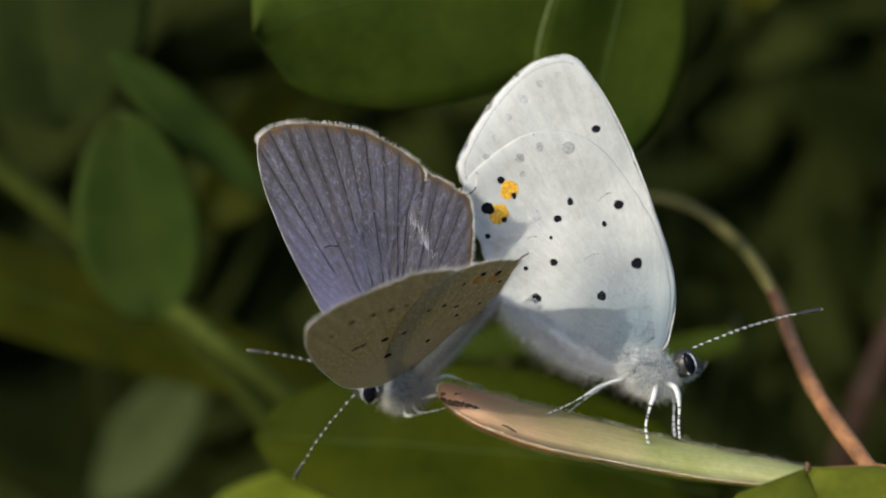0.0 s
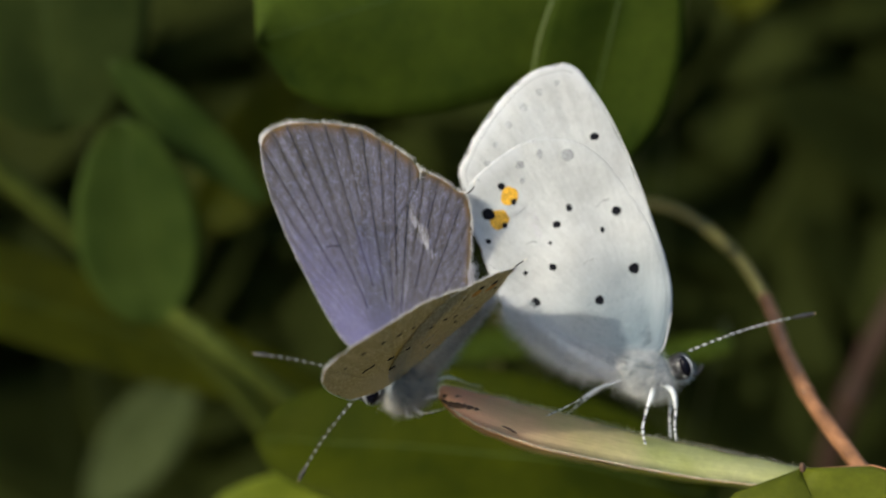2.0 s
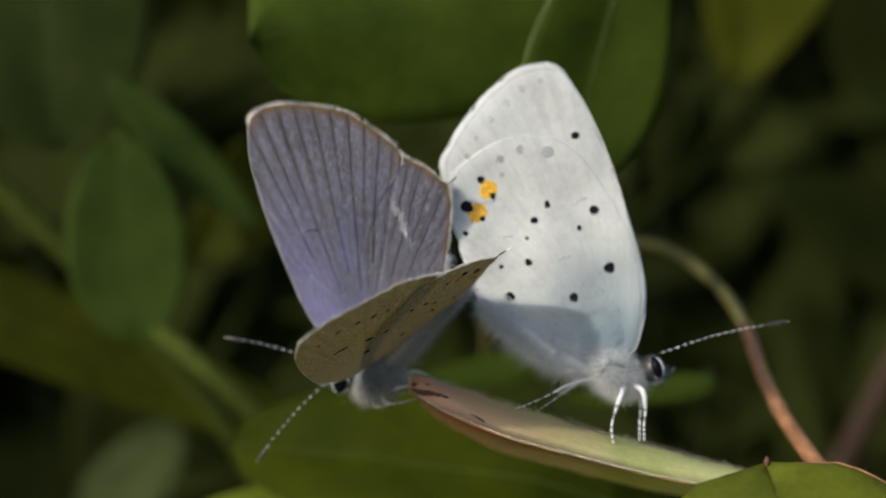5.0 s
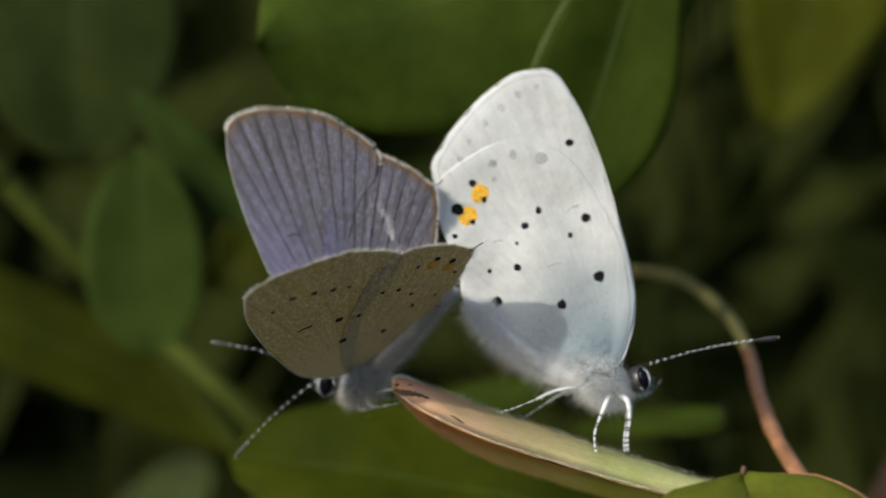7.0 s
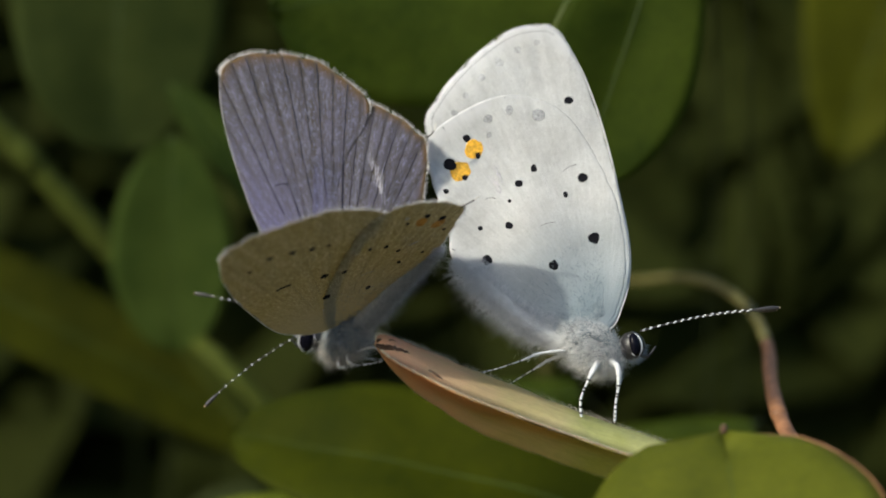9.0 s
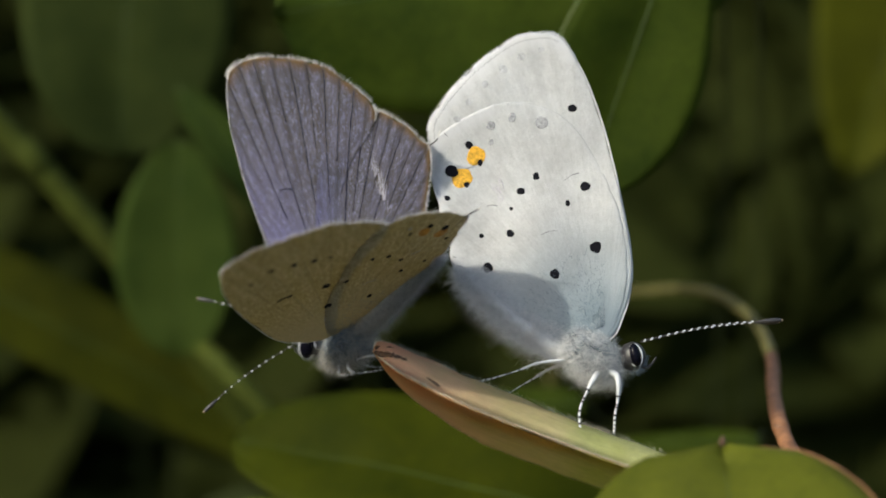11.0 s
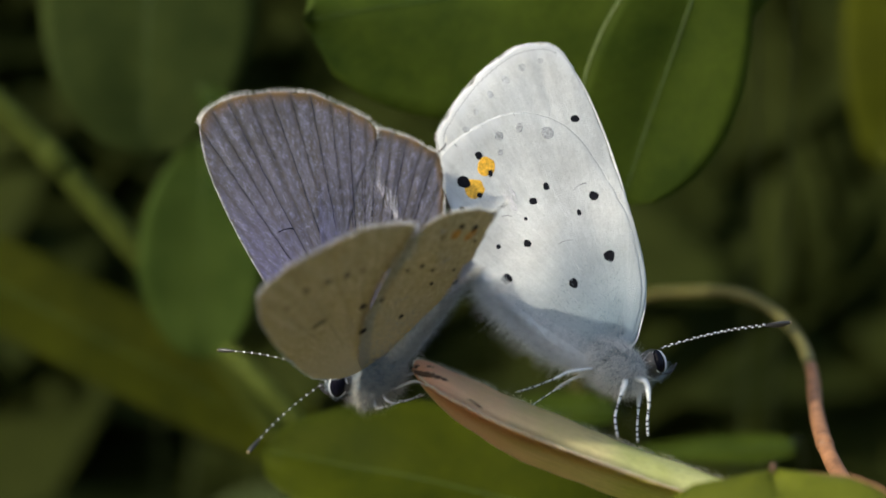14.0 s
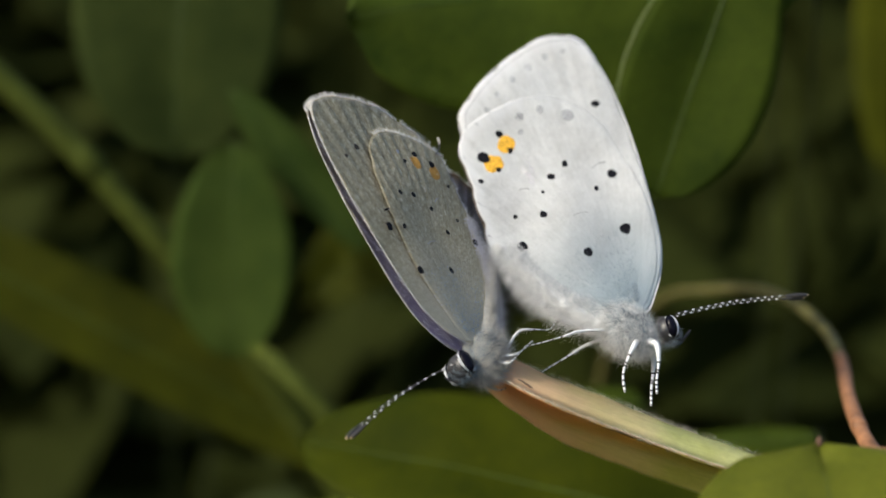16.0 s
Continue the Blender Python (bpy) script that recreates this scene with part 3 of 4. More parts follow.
    tagged(hairs("dark_fur", flecks, 0.38, 0.012, FUR_DARK, thorax, rng, 0.4, "", 0.3), kind="stuff")
    down = []
    for _ in range(5600):
        i = rng.uniform(0, len(line) - 1.01)
        k = int(i)
        p, way = line[k].lerp(line[k + 1], i - k), (line[k + 1] - line[k]).normalized()
        a = rng.gauss(0, 1.2)
        d = Vector((0, math.sin(a), -math.cos(a)))
        d = (d - way * d.dot(way)).normalized()
        down.append((p + d * rad[k] * 0.96, d * 0.5 + way * 1.0))
    tagged(hairs("belly_fur", down, 0.60, 0.007, fur, abdomen, rng, 0.26), kind="stuff")
    made = [feeler(root, *f) for f in feelers]
    for which, pts in enumerate(legs):
        ln = smooth_line(pts, 7)
        m = len(ln)
        stout = 0.46 if tailed or which > 2 else 0.98
        thin = [stout * (0.055 + 0.075 * max(0, 1 - i / m / 0.55) ** 0.5 + 0.025 * math.sin(math.pi * min(1, i / m / 0.45))) for i in range(m)]
        leg = tube("leg", ln, thin, SKIN_PALE, root, "white leg banded with black", 7)
        v, f = [], []
        for c in (0.52, 0.64, 0.66, 0.76, 0.85, 0.92, 0.99):
            i = min(int(c * (m - 1)), m - 2)
            tube_data([ln[i], ln[i].lerp(ln[i + 1], 0.7)], thin[i] + 0.010, 7, v, f)
        tagged(link_mesh("leg_bands", v, f, SKIN_DARK, leg, "black bands"), kind="stuff")
        fuzz = [(ln[int(rng.uniform(0, m * 0.45))], (rng.gauss(0, 1), rng.gauss(0, 1), rng.gauss(-0.4, 0.7))) for _ in range(160)]
        tagged(hairs("leg_fur", fuzz, 0.2, 0.010, fur, leg, rng), kind="stuff")
    wings = {}
    for side in (1, -1):
        tip = 0.032 if tailed and side > 0 else 0.0  # the near forewing curls in at its tip
        fw, rim, mid = wing("forewing", [(u * (1 - tip * min(1, w / 9)), w * (1 - tip * min(1, w / 9))) for u, w in fore_outline], side, under, upper, root, wing_label, 0.0, (0.38, 0.735 if tailed else 0.84))
        veins(rim, side, -1, fw, VEIN_DARK, 0.0, 0.34, 0.80, 0.022)
        veins(rim, side, 1, fw, vein, 0.0, 0.36, 0.80, 0.012 if tailed else 0.008, 2)
        tagged(fringe(rim, mid, side, 0.0, 0.40, 0.74 if tailed else 0.83, fw, FRINGE_PALE if tailed else FUR_WHITE, rng, 0.26 if tailed else 0.13), kind="stuff")
        if tailed:
            glint_dusting(rim, side, 0.0, fw, SCALE_GLINT, rng, 3600)
        for u, w, r in fore_spots:
            spot("wing_spot", u, w, r * (0.78 if tailed else 1.0), side, 0.0, fw, SPOT_DUSK if tailed else SPOT_BLACK, rng)
        if not tailed:
            margin_line(rim, mid, side, 0.0, 0.44, 0.82, fw)
        for u, w, r in () if tailed else FORE_FAINT:
            spot("faint_wing_spot", u, w, r, side, 0.0, fw, SPOT_PALE, rng, "", 0.005)
        costa = [(p.x, 0, p.z) for p in rim[2:int(0.45 * len(rim))]]
        tube("wing_costa", costa, 0.016 if tailed else 0.03, FRINGE_PALE if tailed else vein, fw, "pale stiff leading edge", 6)
        bar = [(p.x, side * 0.018 + relief(p.x, p.z), p.z) for p in smooth_line([(-2.05, 0, 6.95), (-1.75, 0, 7.2), (-1.4, 0, 7.32)], 4)]
        tube("wing_bar", bar, 0.05, SPOT_BLACK if len(fore_spots) > 1 else SPOT_GREY, fw, "short dark bar", 5)
        hw, rim, mid = wing("hindwing", hind_outline, side, under, upper, root, wing_label, 0.040, (0.40, 0.84))
        veins(rim, side, -1, hw, VEIN_DARK, 0.040, 0.36, 0.82, 0.022)
        veins(rim, side, 1, hw, vein, 0.040, 0.30, 0.78, 0.008, 2)
        if tailed:
            tagged(fringe(rim, mid, side, 0.040, 0.40, 0.82, hw, FRINGE_PALE, rng, 0.22), kind="stuff")
        pepper(side, 0.040, hw, back_fur, rng, 520 if tailed else 1300)
        inner_fluff(rim, side, 0.040, 0.80, 0.985, hw, VIOLET_TUFT if tailed else fur, rng, 0.55 if tailed else 0.75, 0.5 if tailed else 1.3)
        if tailed:
            glint_dusting(rim, side, 0.040, hw, SCALE_GLINT, rng, 1900)
        for u, w, r in hind_spots:
            spot("wing_spot", u, w, r * (0.8 if tailed else 0.9), side, 0.040, hw, SPOT_BLACK, rng)
        for u, w, r in faint:
            spot("faint_wing_spot", u, w, r * 0.85, side, 0.040, hw, SPOT_GREY, rng, "", 0.005)
        for u, w, r in orange:
            spot("orange_lunule", u, w, r, side, 0.036, hw, SPOT_OCHRE if tailed else SPOT_ORANGE, rng, "orange crescent mark near the tail")
        tube("wing_bar", [(p.x, side * 0.062 + relief(p.x, p.z), p.z) for p in smooth_line([(-5.35, 0, 5.64), (-5.1, 0, 5.70), (-4.9, 0, 5.66)], 3)], 0.022, SPOT_GREY, hw, "short dark bar", 5)
        tube("wing_bar", [(p.x, side * 0.062 + relief(p.x, p.z), p.z) for p in smooth_line([(-2.95, 0, 4.45), (-2.6, 0, 4.62), (-2.25, 0, 4.68)], 3)], 0.016, SPOT_GREY, hw, "short dark bar", 5)
        tuft = [((rng.gauss(-4.75, 0.07), side * 0.04, rng.gauss(5.85, 0.5)), (-0.35, -side * 0.25, 0.8)) for _ in range(44)]
        tagged(hairs("pale_tuft", tuft, 0.9, 0.016, VIOLET_TUFT, hw, rng, 0.12), kind="stuff")
        if not tailed:
            wings[side] = (fw, hw)
            continue
        tail = smooth_line([(-7.7, side * 0.05, 7.1), (-8.15, side * 0.05, 7.15), (-8.45, side * 0.09, 7.3), (-8.65, side * 0.14, 7.6)], 5)
        stalk = tube("wing_tail", tail[:11], [0.042 - 0.0014 * i for i in range(11)], SKIN_DARK, hw, "thin dark tail with a white tip", 6)
        tube("tail_tip", tail[10:], [0.034, 0.036, 0.036, 0.033, 0.028, 0.016], FRINGE_PALE, stalk, "white tip", 6)
        wings[side] = (fw, hw)
    root.scale = (size,) * 3
    return root, wings, made


GREY_HIND = [(-0.13, -0.13), (0.2, 0.94), (0.0, 2.9), (-0.42, 4.6), (-1.05, 6.1), (-1.75, 7.6), (-2.65, 8.98), (-3.65, 9.92), (-4.6, 10.05), (-5.5, 9.75), (-6.3, 9.15),
             (-7.0, 8.4), (-7.6, 7.5), (-7.85, 6.9), (-7.45, 5.75), (-6.9, 4.8), (-6.3, 3.8), (-5.5, 2.6), (-4.2, 0.9), (-2.2, -0.4)]
GREY_FORE = FORE[:10] + [(-3.6, 13.5), (-4.8, 12.9), (-6.2, 11.75), (-7.0, 10.85), (-7.8, 9.1), (-8.1, 7.8), (-7.2, 6.95), (-5.75, 6.4), (-4.0, 5.2), (-2.2, 3.1), (-0.78, 0.9)]
GREY_FORE_SPOTS = [(-1.96, 10.36, 0.15), (-3.09, 10.26, 0.23), (-3.85, 9.45, 0.24), (-4.46, 8.63, 0.23), (-5.0, 8.0, 0.15)]
GREY_HIND_SPOTS = [(-3.09, 7.31, 0.20), (-0.66, 6.69, 0.29), (-1.6, 6.12, 0.16), (-0.38, 4.23, 0.26), (-2.39, 2.96, 0.22), (-5.43, 2.82, 0.24), (-4.18, 4.23, 0.17),
                   (-3.84, 6.72, 0.20), (-5.4, 4.2, 0.13), (-4.33, 5.6, 0.16), (-6.75, 6.95, 0.27), (-6.1, 7.95, 0.20), (-5.1, 8.1, 0.14), (-6.7, 5.6, 0.12)]
GREY_ORANGE = [(-5.72, 7.63, 0.36), (-6.46, 6.57, 0.40)]
WHITE_AT = (7.584, 0.175, -4.579)
WHITE_TURN = Matrix(((1.0, -0.015, 0.0), (0.014, 0.928, 0.371), (-0.006, -0.371, 0.929))).to_4x4()
white, white_wings, white_feelers = butterfly(
    "butterfly with closed white wings dotted black and orange", Matrix.Translation(vec(*WHITE_AT)) @ WHITE_TURN, 1.0,
    WHITE_UNDER, WHITE_UPPER, FUR_WHITE, FUR_BLUE, VEIN_PALE, "white wing dotted with black",
    [((1.55, -0.35, 0.05), (5.95, -0.25, 1.17), 6.08, 0.20), ((1.55, -0.05, 0.03), (5.95, -0.25, 1.17), 6.0, 0.20)],
    [[(-0.2, -0.5, -1.3), (-0.45, -0.95, -1.75), (-0.68, -1.05, -2.2), (-1.0, -1.15, -3.1), (-0.95, -1.2, -3.95)],
     [(0.35, 0.35, -1.35), (0.75, 0.6, -1.65), (0.72, 0.62, -2.4), (0.62, 0.6, -3.2), (0.6, 0.6, -3.92)],
     [(0.2, -0.5, -1.35), (0.55, -0.9, -1.6), (0.62, -0.95, -2.4), (0.52, -0.9, -3.2), (0.52, -0.9, -3.85)],
     [(-1.7, -0.55, -0.95), (-2.8, -0.8, -1.15), (-3.6, -0.95, -1.5), (-4.5, -1.05, -1.85), (-5.3, -1.1, -2.1)],
     [(-1.5, 0.5, -0.95), (-2.3, 0.8, -1.25), (-3.0, 1.0, -1.7), (-3.7, 1.1, -2.15), (-4.2, 1.1, -2.5)]],
    [(-0.9, 0, -0.75), (-2.3, 0, -0.35), (-3.8, 0, 0.6), (-5.2, 0, 1.75), (-6.3, 0, 2.75)], 0.36, WHITE_FORE, HIND, [(-1.82, 10.18, 0.19)], HIND_SPOTS, ORANGE, HIND_FAINT, False, 11)
grey, grey_wings, grey_feelers = butterfly(
    "butterfly with half-open violet wings, grey-brown and black-dotted beneath", Matrix.Identity(4), 0.91,
    GREY_UNDER, VIOLET_UPPER, FUR_GREY, FUR_BLUE, VEIN_GREY, "violet wing with a brown border, grey beneath with black dots",
    [((1.75, 0.35, -0.35), (4.2, 2.8, -2.85), 5.8, 0.25), ((1.75, -0.35, -0.2), (5.8, -0.4, 1.6), 6.0, 0.25)],
    [[(-0.3, 0.6, -1.3), (-0.35, 0.95, -1.75), (-0.75, 1.05, -1.75), (-1.2, 1.1, -1.65), (-1.9, 1.0, -1.55)],
     [(-0.7, 0.6, -1.2), (-0.9, 0.95, -1.5), (-1.3, 1.1, -1.6), (-1.9, 1.1, -1.55), (-2.7, 1.0, -1.4)],
     [(-1.2, 0.6, -1.1), (-2.3, 1.0, -0.7), (-3.0, 1.2, -1.0), (-3.8, 1.3, -1.4), (-4.5, 1.4, -1.2)],
     [(-1.2, -0.6, -1.1), (-2.2, -1.0, -0.9), (-2.8, -1.3, -1.3), (-3.3, -1.4, -1.7), (-3.9, -1.4, -1.9)],
     [(0.0, -0.6, -1.4), (-0.5, -1.0, -1.8), (-1.2, -1.2, -2.2), (-1.9, -1.2, -2.2), (-2.4, -1.2, -2.0)]],
    [(-0.9, 0, -0.25), (-2.1, 0, 0.85), (-3.3, 0, 2.05), (-4.5, 0, 3.2), (-5.5, 0, 4.0)], 0.44, GREY_FORE, GREY_HIND, GREY_FORE_SPOTS, GREY_HIND_SPOTS, GREY_ORANGE, [(-5.16, 8.66, 0.13)], True, 23)


# ---- plants ----
def blade_data(base, tip, face, half, fold=0.0, sag=0.0, wave=0.0, point=0.6, blunt=0.62, notch=0.0, nu=28, nv=12, thick=0.14, seed=0):
    """A leaf blade from base to tip. face: the way its upper side looks; fold: degrees by which the halves rise; sag: mm by which it bows."""
    base, tip = Vector(base), Vector(tip)
    way = (tip - base)
    ln = way.length
    way.normalize()
    face = Vector(face)
    face = (face - way * face.dot(way)).normalized()
    side = way.cross(face)
    verts, along, across, faces = [], [], [], []
    for layer in (0.5, -0.5):
        for i in range(nu + 1):
            u = i / nu
            w = half * (math.sin(math.pi * min(1, u ** point)) ** blunt if u < 1 else 0) + 0.05
            for k in range(nv + 1):
                v = 2 * k / nv - 1
                cut = notch * max(0, 1 - abs(v) * 5) * max(0, (u - 0.85) / 0.15)
                q = base + way * (ln * (u - cut * 0.1))
                q += side * v * w * math.cos(radians(fold))
                q += face * (abs(v) * w * math.sin(radians(fold)) - sag * math.sin(math.pi * u) + layer * thick)
                q += face * wave * noise.noise(Vector((u * 4 + seed, v * 1.2, seed * 0.7)))
                verts.append(q)
                along.append(u)
                across.append(abs(v))
    per = (nu + 1) * (nv + 1)
    for i in range(nu):
        for k in range(nv):
            a = i * (nv + 1) + k
            q = (a, a + 1, a + nv + 2, a + nv + 1)
            faces.append(q[::-1])
            faces.append(tuple(x + per for x in q))
    ring = [k for k in range(nv + 1)] + [i * (nv + 1) + nv for i in range(1, nu + 1)] + [nu * (nv + 1) + k for k in reversed(range(nv))] + [i * (nv + 1) for i in reversed(range(1, nu))]
    for j, a in enumerate(ring):
        b = ring[(j + 1) % len(ring)]
        faces.append((a, b, b + per, a + per))
    mid = [verts[i * (nv + 1) + nv // 2] + face * 0.02 for i in range(nu + 1)]
    return verts, faces, along, across, mid


def leaf(label, base, tip, face, half, mat, rib=RIB_PALE, rib_size=0.08, stalk=None, stalk_mat=STEM_DARK, rim=None, **shape):
    root = tagged(new("leaf"), label, "leaf", "leaves round the butterflies")
    v, f, along, across, mid = blade_data(base, tip, face, half, **shape)
    link_mesh("blade", v, f, mat, root, "", True, None, {"along": along, "across": across})
    n = len(mid)
    tube("midrib", mid, [rib_size * (1 - 0.8 * i / n) for i in range(n)], rib, root, "", 6)
    if rim:
        nv = shape.get("nv", 12)
        for k in (nv,):
            tube("leaf_margin", [v[i * (nv + 1) + k] for i in range(n)], 0.045, rim, root, "pale leaf margin", 6)
    if stalk:
        pts = smooth_line([mid[1], *stalk], 8)
        tube("stalk", pts, rib_size * 1.5, stalk_mat, root, "", 7)
    return root


GROUND = -75.0


def support_leaf():
    """The folded leaf that carries both butterflies: the midrib is turned to the front, one half lies flat, the other slopes away beneath."""
    root = tagged(new("leaf"), "folded pale green leaf with a pinkish hairy tip carrying both butterflies", "leaf", "leaves round the butterflies")
    ridge = smooth_line([(-2.4, -0.3, -5.4), (-1.75, -2.0, -5.44), (-0.54, -3.3, -5.73), (1.75, -4, -6.54), (4.1, -4, -7.38), (6.6, -4, -8.22), (9, -4, -8.95), (12.9, -4.2, -9.9), (17.5, -5, -11.3), (24, -6, -14.2)], 7)
    far = smooth_line([(-2.35, -0.2, -5.4), (-2.2, 1.2, -5.1), (-0.5, 1.6, -5.63), (1.4, 2.2, -6.53), (4.2, 1.4, -7.33), (6.7, 0.6, -8.08), (9.3, 0, -8.78), (12.8, -0.5, -9.88), (17.3, -1, -11.28), (23.8, -4, -14.08)], 7)
    ridge = [p + Vector((0, 0, 0.12)) for p in ridge]
    far = [p.lerp(q + Vector((0, 0, 0.12)), 0.70) for p, q in zip(ridge, far)]
    low = []
    for i, p in enumerate(ridge):
        f = min(1, i / 22) ** 0.9
        low.append(p + Vector((0.3 * f + 0.05, 6.4 * f + 0.1, -3.5 * f - 0.1)))
    n, nv = len(ridge), 10
    rng = random.Random(5)
    for edge, nm in ((far, "upper_half"), (low, "lower_half")):
        verts, faces, along, across = [], [], [], []
        for layer in (0, 1):
            for i in range(n):
                for k in range(nv + 1):
                    v = k / nv
                    p = ridge[i].lerp(edge[i], v)
                    cup = (-0.38 * math.sin(math.pi * v ** 0.7) if nm == "upper_half" else -0.2 * math.sin(math.pi * v)) * min(1, i / 9)
                    p = p + Vector((0, 0, -cup + 0.07 * noise.noise(Vector((p.x * 0.9, p.y * 0.9, layer * 0))) - layer * 0.12))
                    verts.append(p)
                    along.append(1 - i / n)
                    across.append(v)
        per = n * (nv + 1)
        for i in range(n - 1):
            for k in range(nv):
                a = i * (nv + 1) + k
                q = (a, a + 1, a + nv + 2, a + nv + 1)
                faces.append(q[::-1])
                faces.append(tuple(x + per for x in q))
            for k in (0, nv):
                a = i * (nv + 1) + k
                faces.append((a, a + nv + 1, a + nv + 1 + per, a + per))
        blade = link_mesh(nm, verts, faces, LEAF_PALE if nm == "upper_half" else LEAF_PINK, root, "", True, None, {"along": along, "across": across})
        roots = []
        for _ in range(800 if nm == "upper_half" else 160):
            i = min(int(rng.uniform(0, n * 0.8)), n - 2)
            p = edge[i].lerp(edge[i + 1], rng.random())
            roots.append((p, (rng.gauss(-0.2, 0.3), 0.35, 0.9 if nm == "upper_half" else -0.3)))
        tagged(hairs("leaf_hairs", roots, 0.25, 0.003, HAIR_LEAF, blade, rng, 0.5), kind="stuff")
    tube("midrib", [p + Vector((0, -0.03, -0.02)) for p in ridge], [0.012 + 0.012 * min(1, i / n * 1.5) for i in range(n)], RIB_PINK, root, "pinkish midrib along the fold", 8)
    bristles = []
    for _ in range(1500):
        i = min(int(rng.uniform(4, n * 0.8)), n - 2)
        bristles.append((ridge[i].lerp(ridge[i + 1], rng.random()), (rng.gauss(-0.1, 0.4), -0.5, rng.gauss(0.1, 0.5))))
    tagged(hairs("fold_bristles", bristles, 0.16, 0.006, HAIR_LEAF, root, rng, 0.3), kind="stuff")
    for first, last, begin, end, bold in ((2, 15, 0.06, 0.30, 0.15), (3, 6, 0.34, 0.42, 0.09), (8, 10, 0.40, 0.50, 0.07), (16, 18, 0.10, 0.08, 0.06)):
        scar, thin, many = [], [], 4 * (last - first)
        for j in range(many + 1):
            i, f = first + j // 4, j % 4 / 4
            v = begin + (end - begin) * j / many + 0.03 * noise.noise(Vector((j * 0.2, first, 0)))
            p = ridge[i].lerp(ridge[i + 1], f).lerp(far[i].lerp(far[i + 1], f), v)
            scar.append(p + Vector((0, 0, 0.38 * math.sin(math.pi * v ** 0.7) * min(1, (i + f) / 9) - bold * 0.45)))
            thin.append(0.02 + bold * max(0.0, math.sin(math.pi * j / many)) ** 0.4 * (0.75 + 0.7 * noise.noise(Vector((j * 0.45, first, 3)))))
        tube("scar", scar, thin, SCAR_BROWN, root, "dark brown scar on the leaf", 7)
    tube("stalk", smooth_line([ridge[-1], (30, -5, -20), (34, -2, -40), (35, 0, GROUND)], 8), 0.6, STEM_GREEN, root)
    return root


support_leaf()
def away(base, reach=1.0):
    """A stalk that runs back and down into the undergrowth."""
    x, y, z = base
    return [(x + reach, y + 6, z - 2.5), (x + 3 * reach, y + 16, z - 9), (x + 6 * reach, y + 36, z - 30), (x + 8 * reach, y + 48, GROUND)]


front_leaf = leaf("rounded yellow-green leaf with a notched tip", (12.8, -21.0, -14.0), (11.9, -8.9, -6.0), (-0.1, -0.45, 0.9), 5.6, LEAF_FRONT, rib_size=0.05, point=1.5, blunt=0.36, rim=STEM_RED, sag=-0.9, wave=0.4, notch=1.0, seed=2,
     stalk=[(14, -25, -20), (15, -23, -45), (15, -20, GROUND)])
link_mesh("nick", *ball_data((11.95, -9.0, -5.95), (0.13, 0.16, 0.30), None, 8, 10, 0.5, 7), SCAR_BROWN, front_leaf, "brown withered nick at the tip")
leaf("broad yellow-green leaf beneath the butterflies", (14.0, 13.2, -20.1), (-10.9, 16.7, -15.5), (0.1, -0.6, 0.8), 4.8, LEAF_LIME, fold=6, sag=-1.8, wave=0.6, point=1.1, blunt=0.5, seed=4, stalk=away((14, 12, -21)))
leaf("large oval green leaf hanging above the butterflies", (14.5, 19.5, 12.0), (-8.9, 15.6, 7.0), (0.15, -0.85, 0.5), 6.6, LEAF_GREEN, fold=-16, sag=0.6, wave=0.6, point=1.05, blunt=0.42, seed=6, stalk=away((14.5, 19.5, 12)))
leaf("drooping green leaf with a pale midrib", (11.9, 17.0, 15.5), (6.8, 14.1, -1.1), (0.15, -0.9, 0.3), 3.8, LEAF_GREEN, fold=8, sag=0.4, wave=0.25, point=1.6, blunt=0.55, seed=8, rim=RIB_BRIGHT, stalk=away((11.9, 17, 15.5)))
leaf("oval dull green leaf out of focus", (-16.9, 36.0, -3.2), (-16.6, 34.5, -16.4), (-0.1, -0.9, 0.35), 3.8, LEAF_DULL, fold=9, wave=0.3, point=1.1, blunt=0.5, seed=10, stalk=away((-16.9, 36, -3.2), -1))
leaf("large dark green leaf deep in the foliage", (-21.5, 46.0, 13.0), (-21.0, 39.0, -5.0), (0.1, -0.9, 0.4), 6.6, LEAF_SHADE, fold=6, wave=0.5, point=1.0, blunt=0.45, seed=12, stalk=away((-21.5, 46, 13), -1))
leaf("long drooping green leaf out of focus", (-17.5, 39.0, -0.5), (-8.8, 37.0, -10.0), (0.3, -0.9, 0.4), 1.5, LEAF_DULL, fold=10, wave=0.2, point=0.9, seed=13, stalk=away((-17.5, 39, -0.5), -1))
leaf("long grass blade crossing the undergrowth", (-40.0, 46.0, -11.5), (-2.0, 45.0, -30.0), (0.2, -0.8, 0.6), 3.2, LEAF_OLIVE, fold=14, wave=0.3, point=0.7, seed=14, stalk=away((-40, 46, -11.5), -1))
leaf("bright yellow-green leaf low in the foliage", (12.0, 21.0, -25.4), (-14.0, 21.0, -22.0), (0.0, -0.5, 0.87), 3.6, LEAF_BRIGHT, fold=8, wave=0.6, point=0.85, seed=16, stalk=away((12, 21, -26)))
leaf("narrow light green leaf behind the stems", (18.0, 26.0, -17.2), (8.5, 25.0, -17.6), (0.0, -0.75, 0.65), 0.8, LEAF_GREEN, wave=0.2, seed=18, stalk=away((18, 26, -16.3)))
leaf("narrow light green leaf under the white butterfly", (8.0, 27.0, -15.8), (0.0, 25.0, -15.8), (0.0, -0.7, 0.7), 1.1, LEAF_GREEN, wave=0.2, seed=19, stalk=away((8, 27, -15.8)))
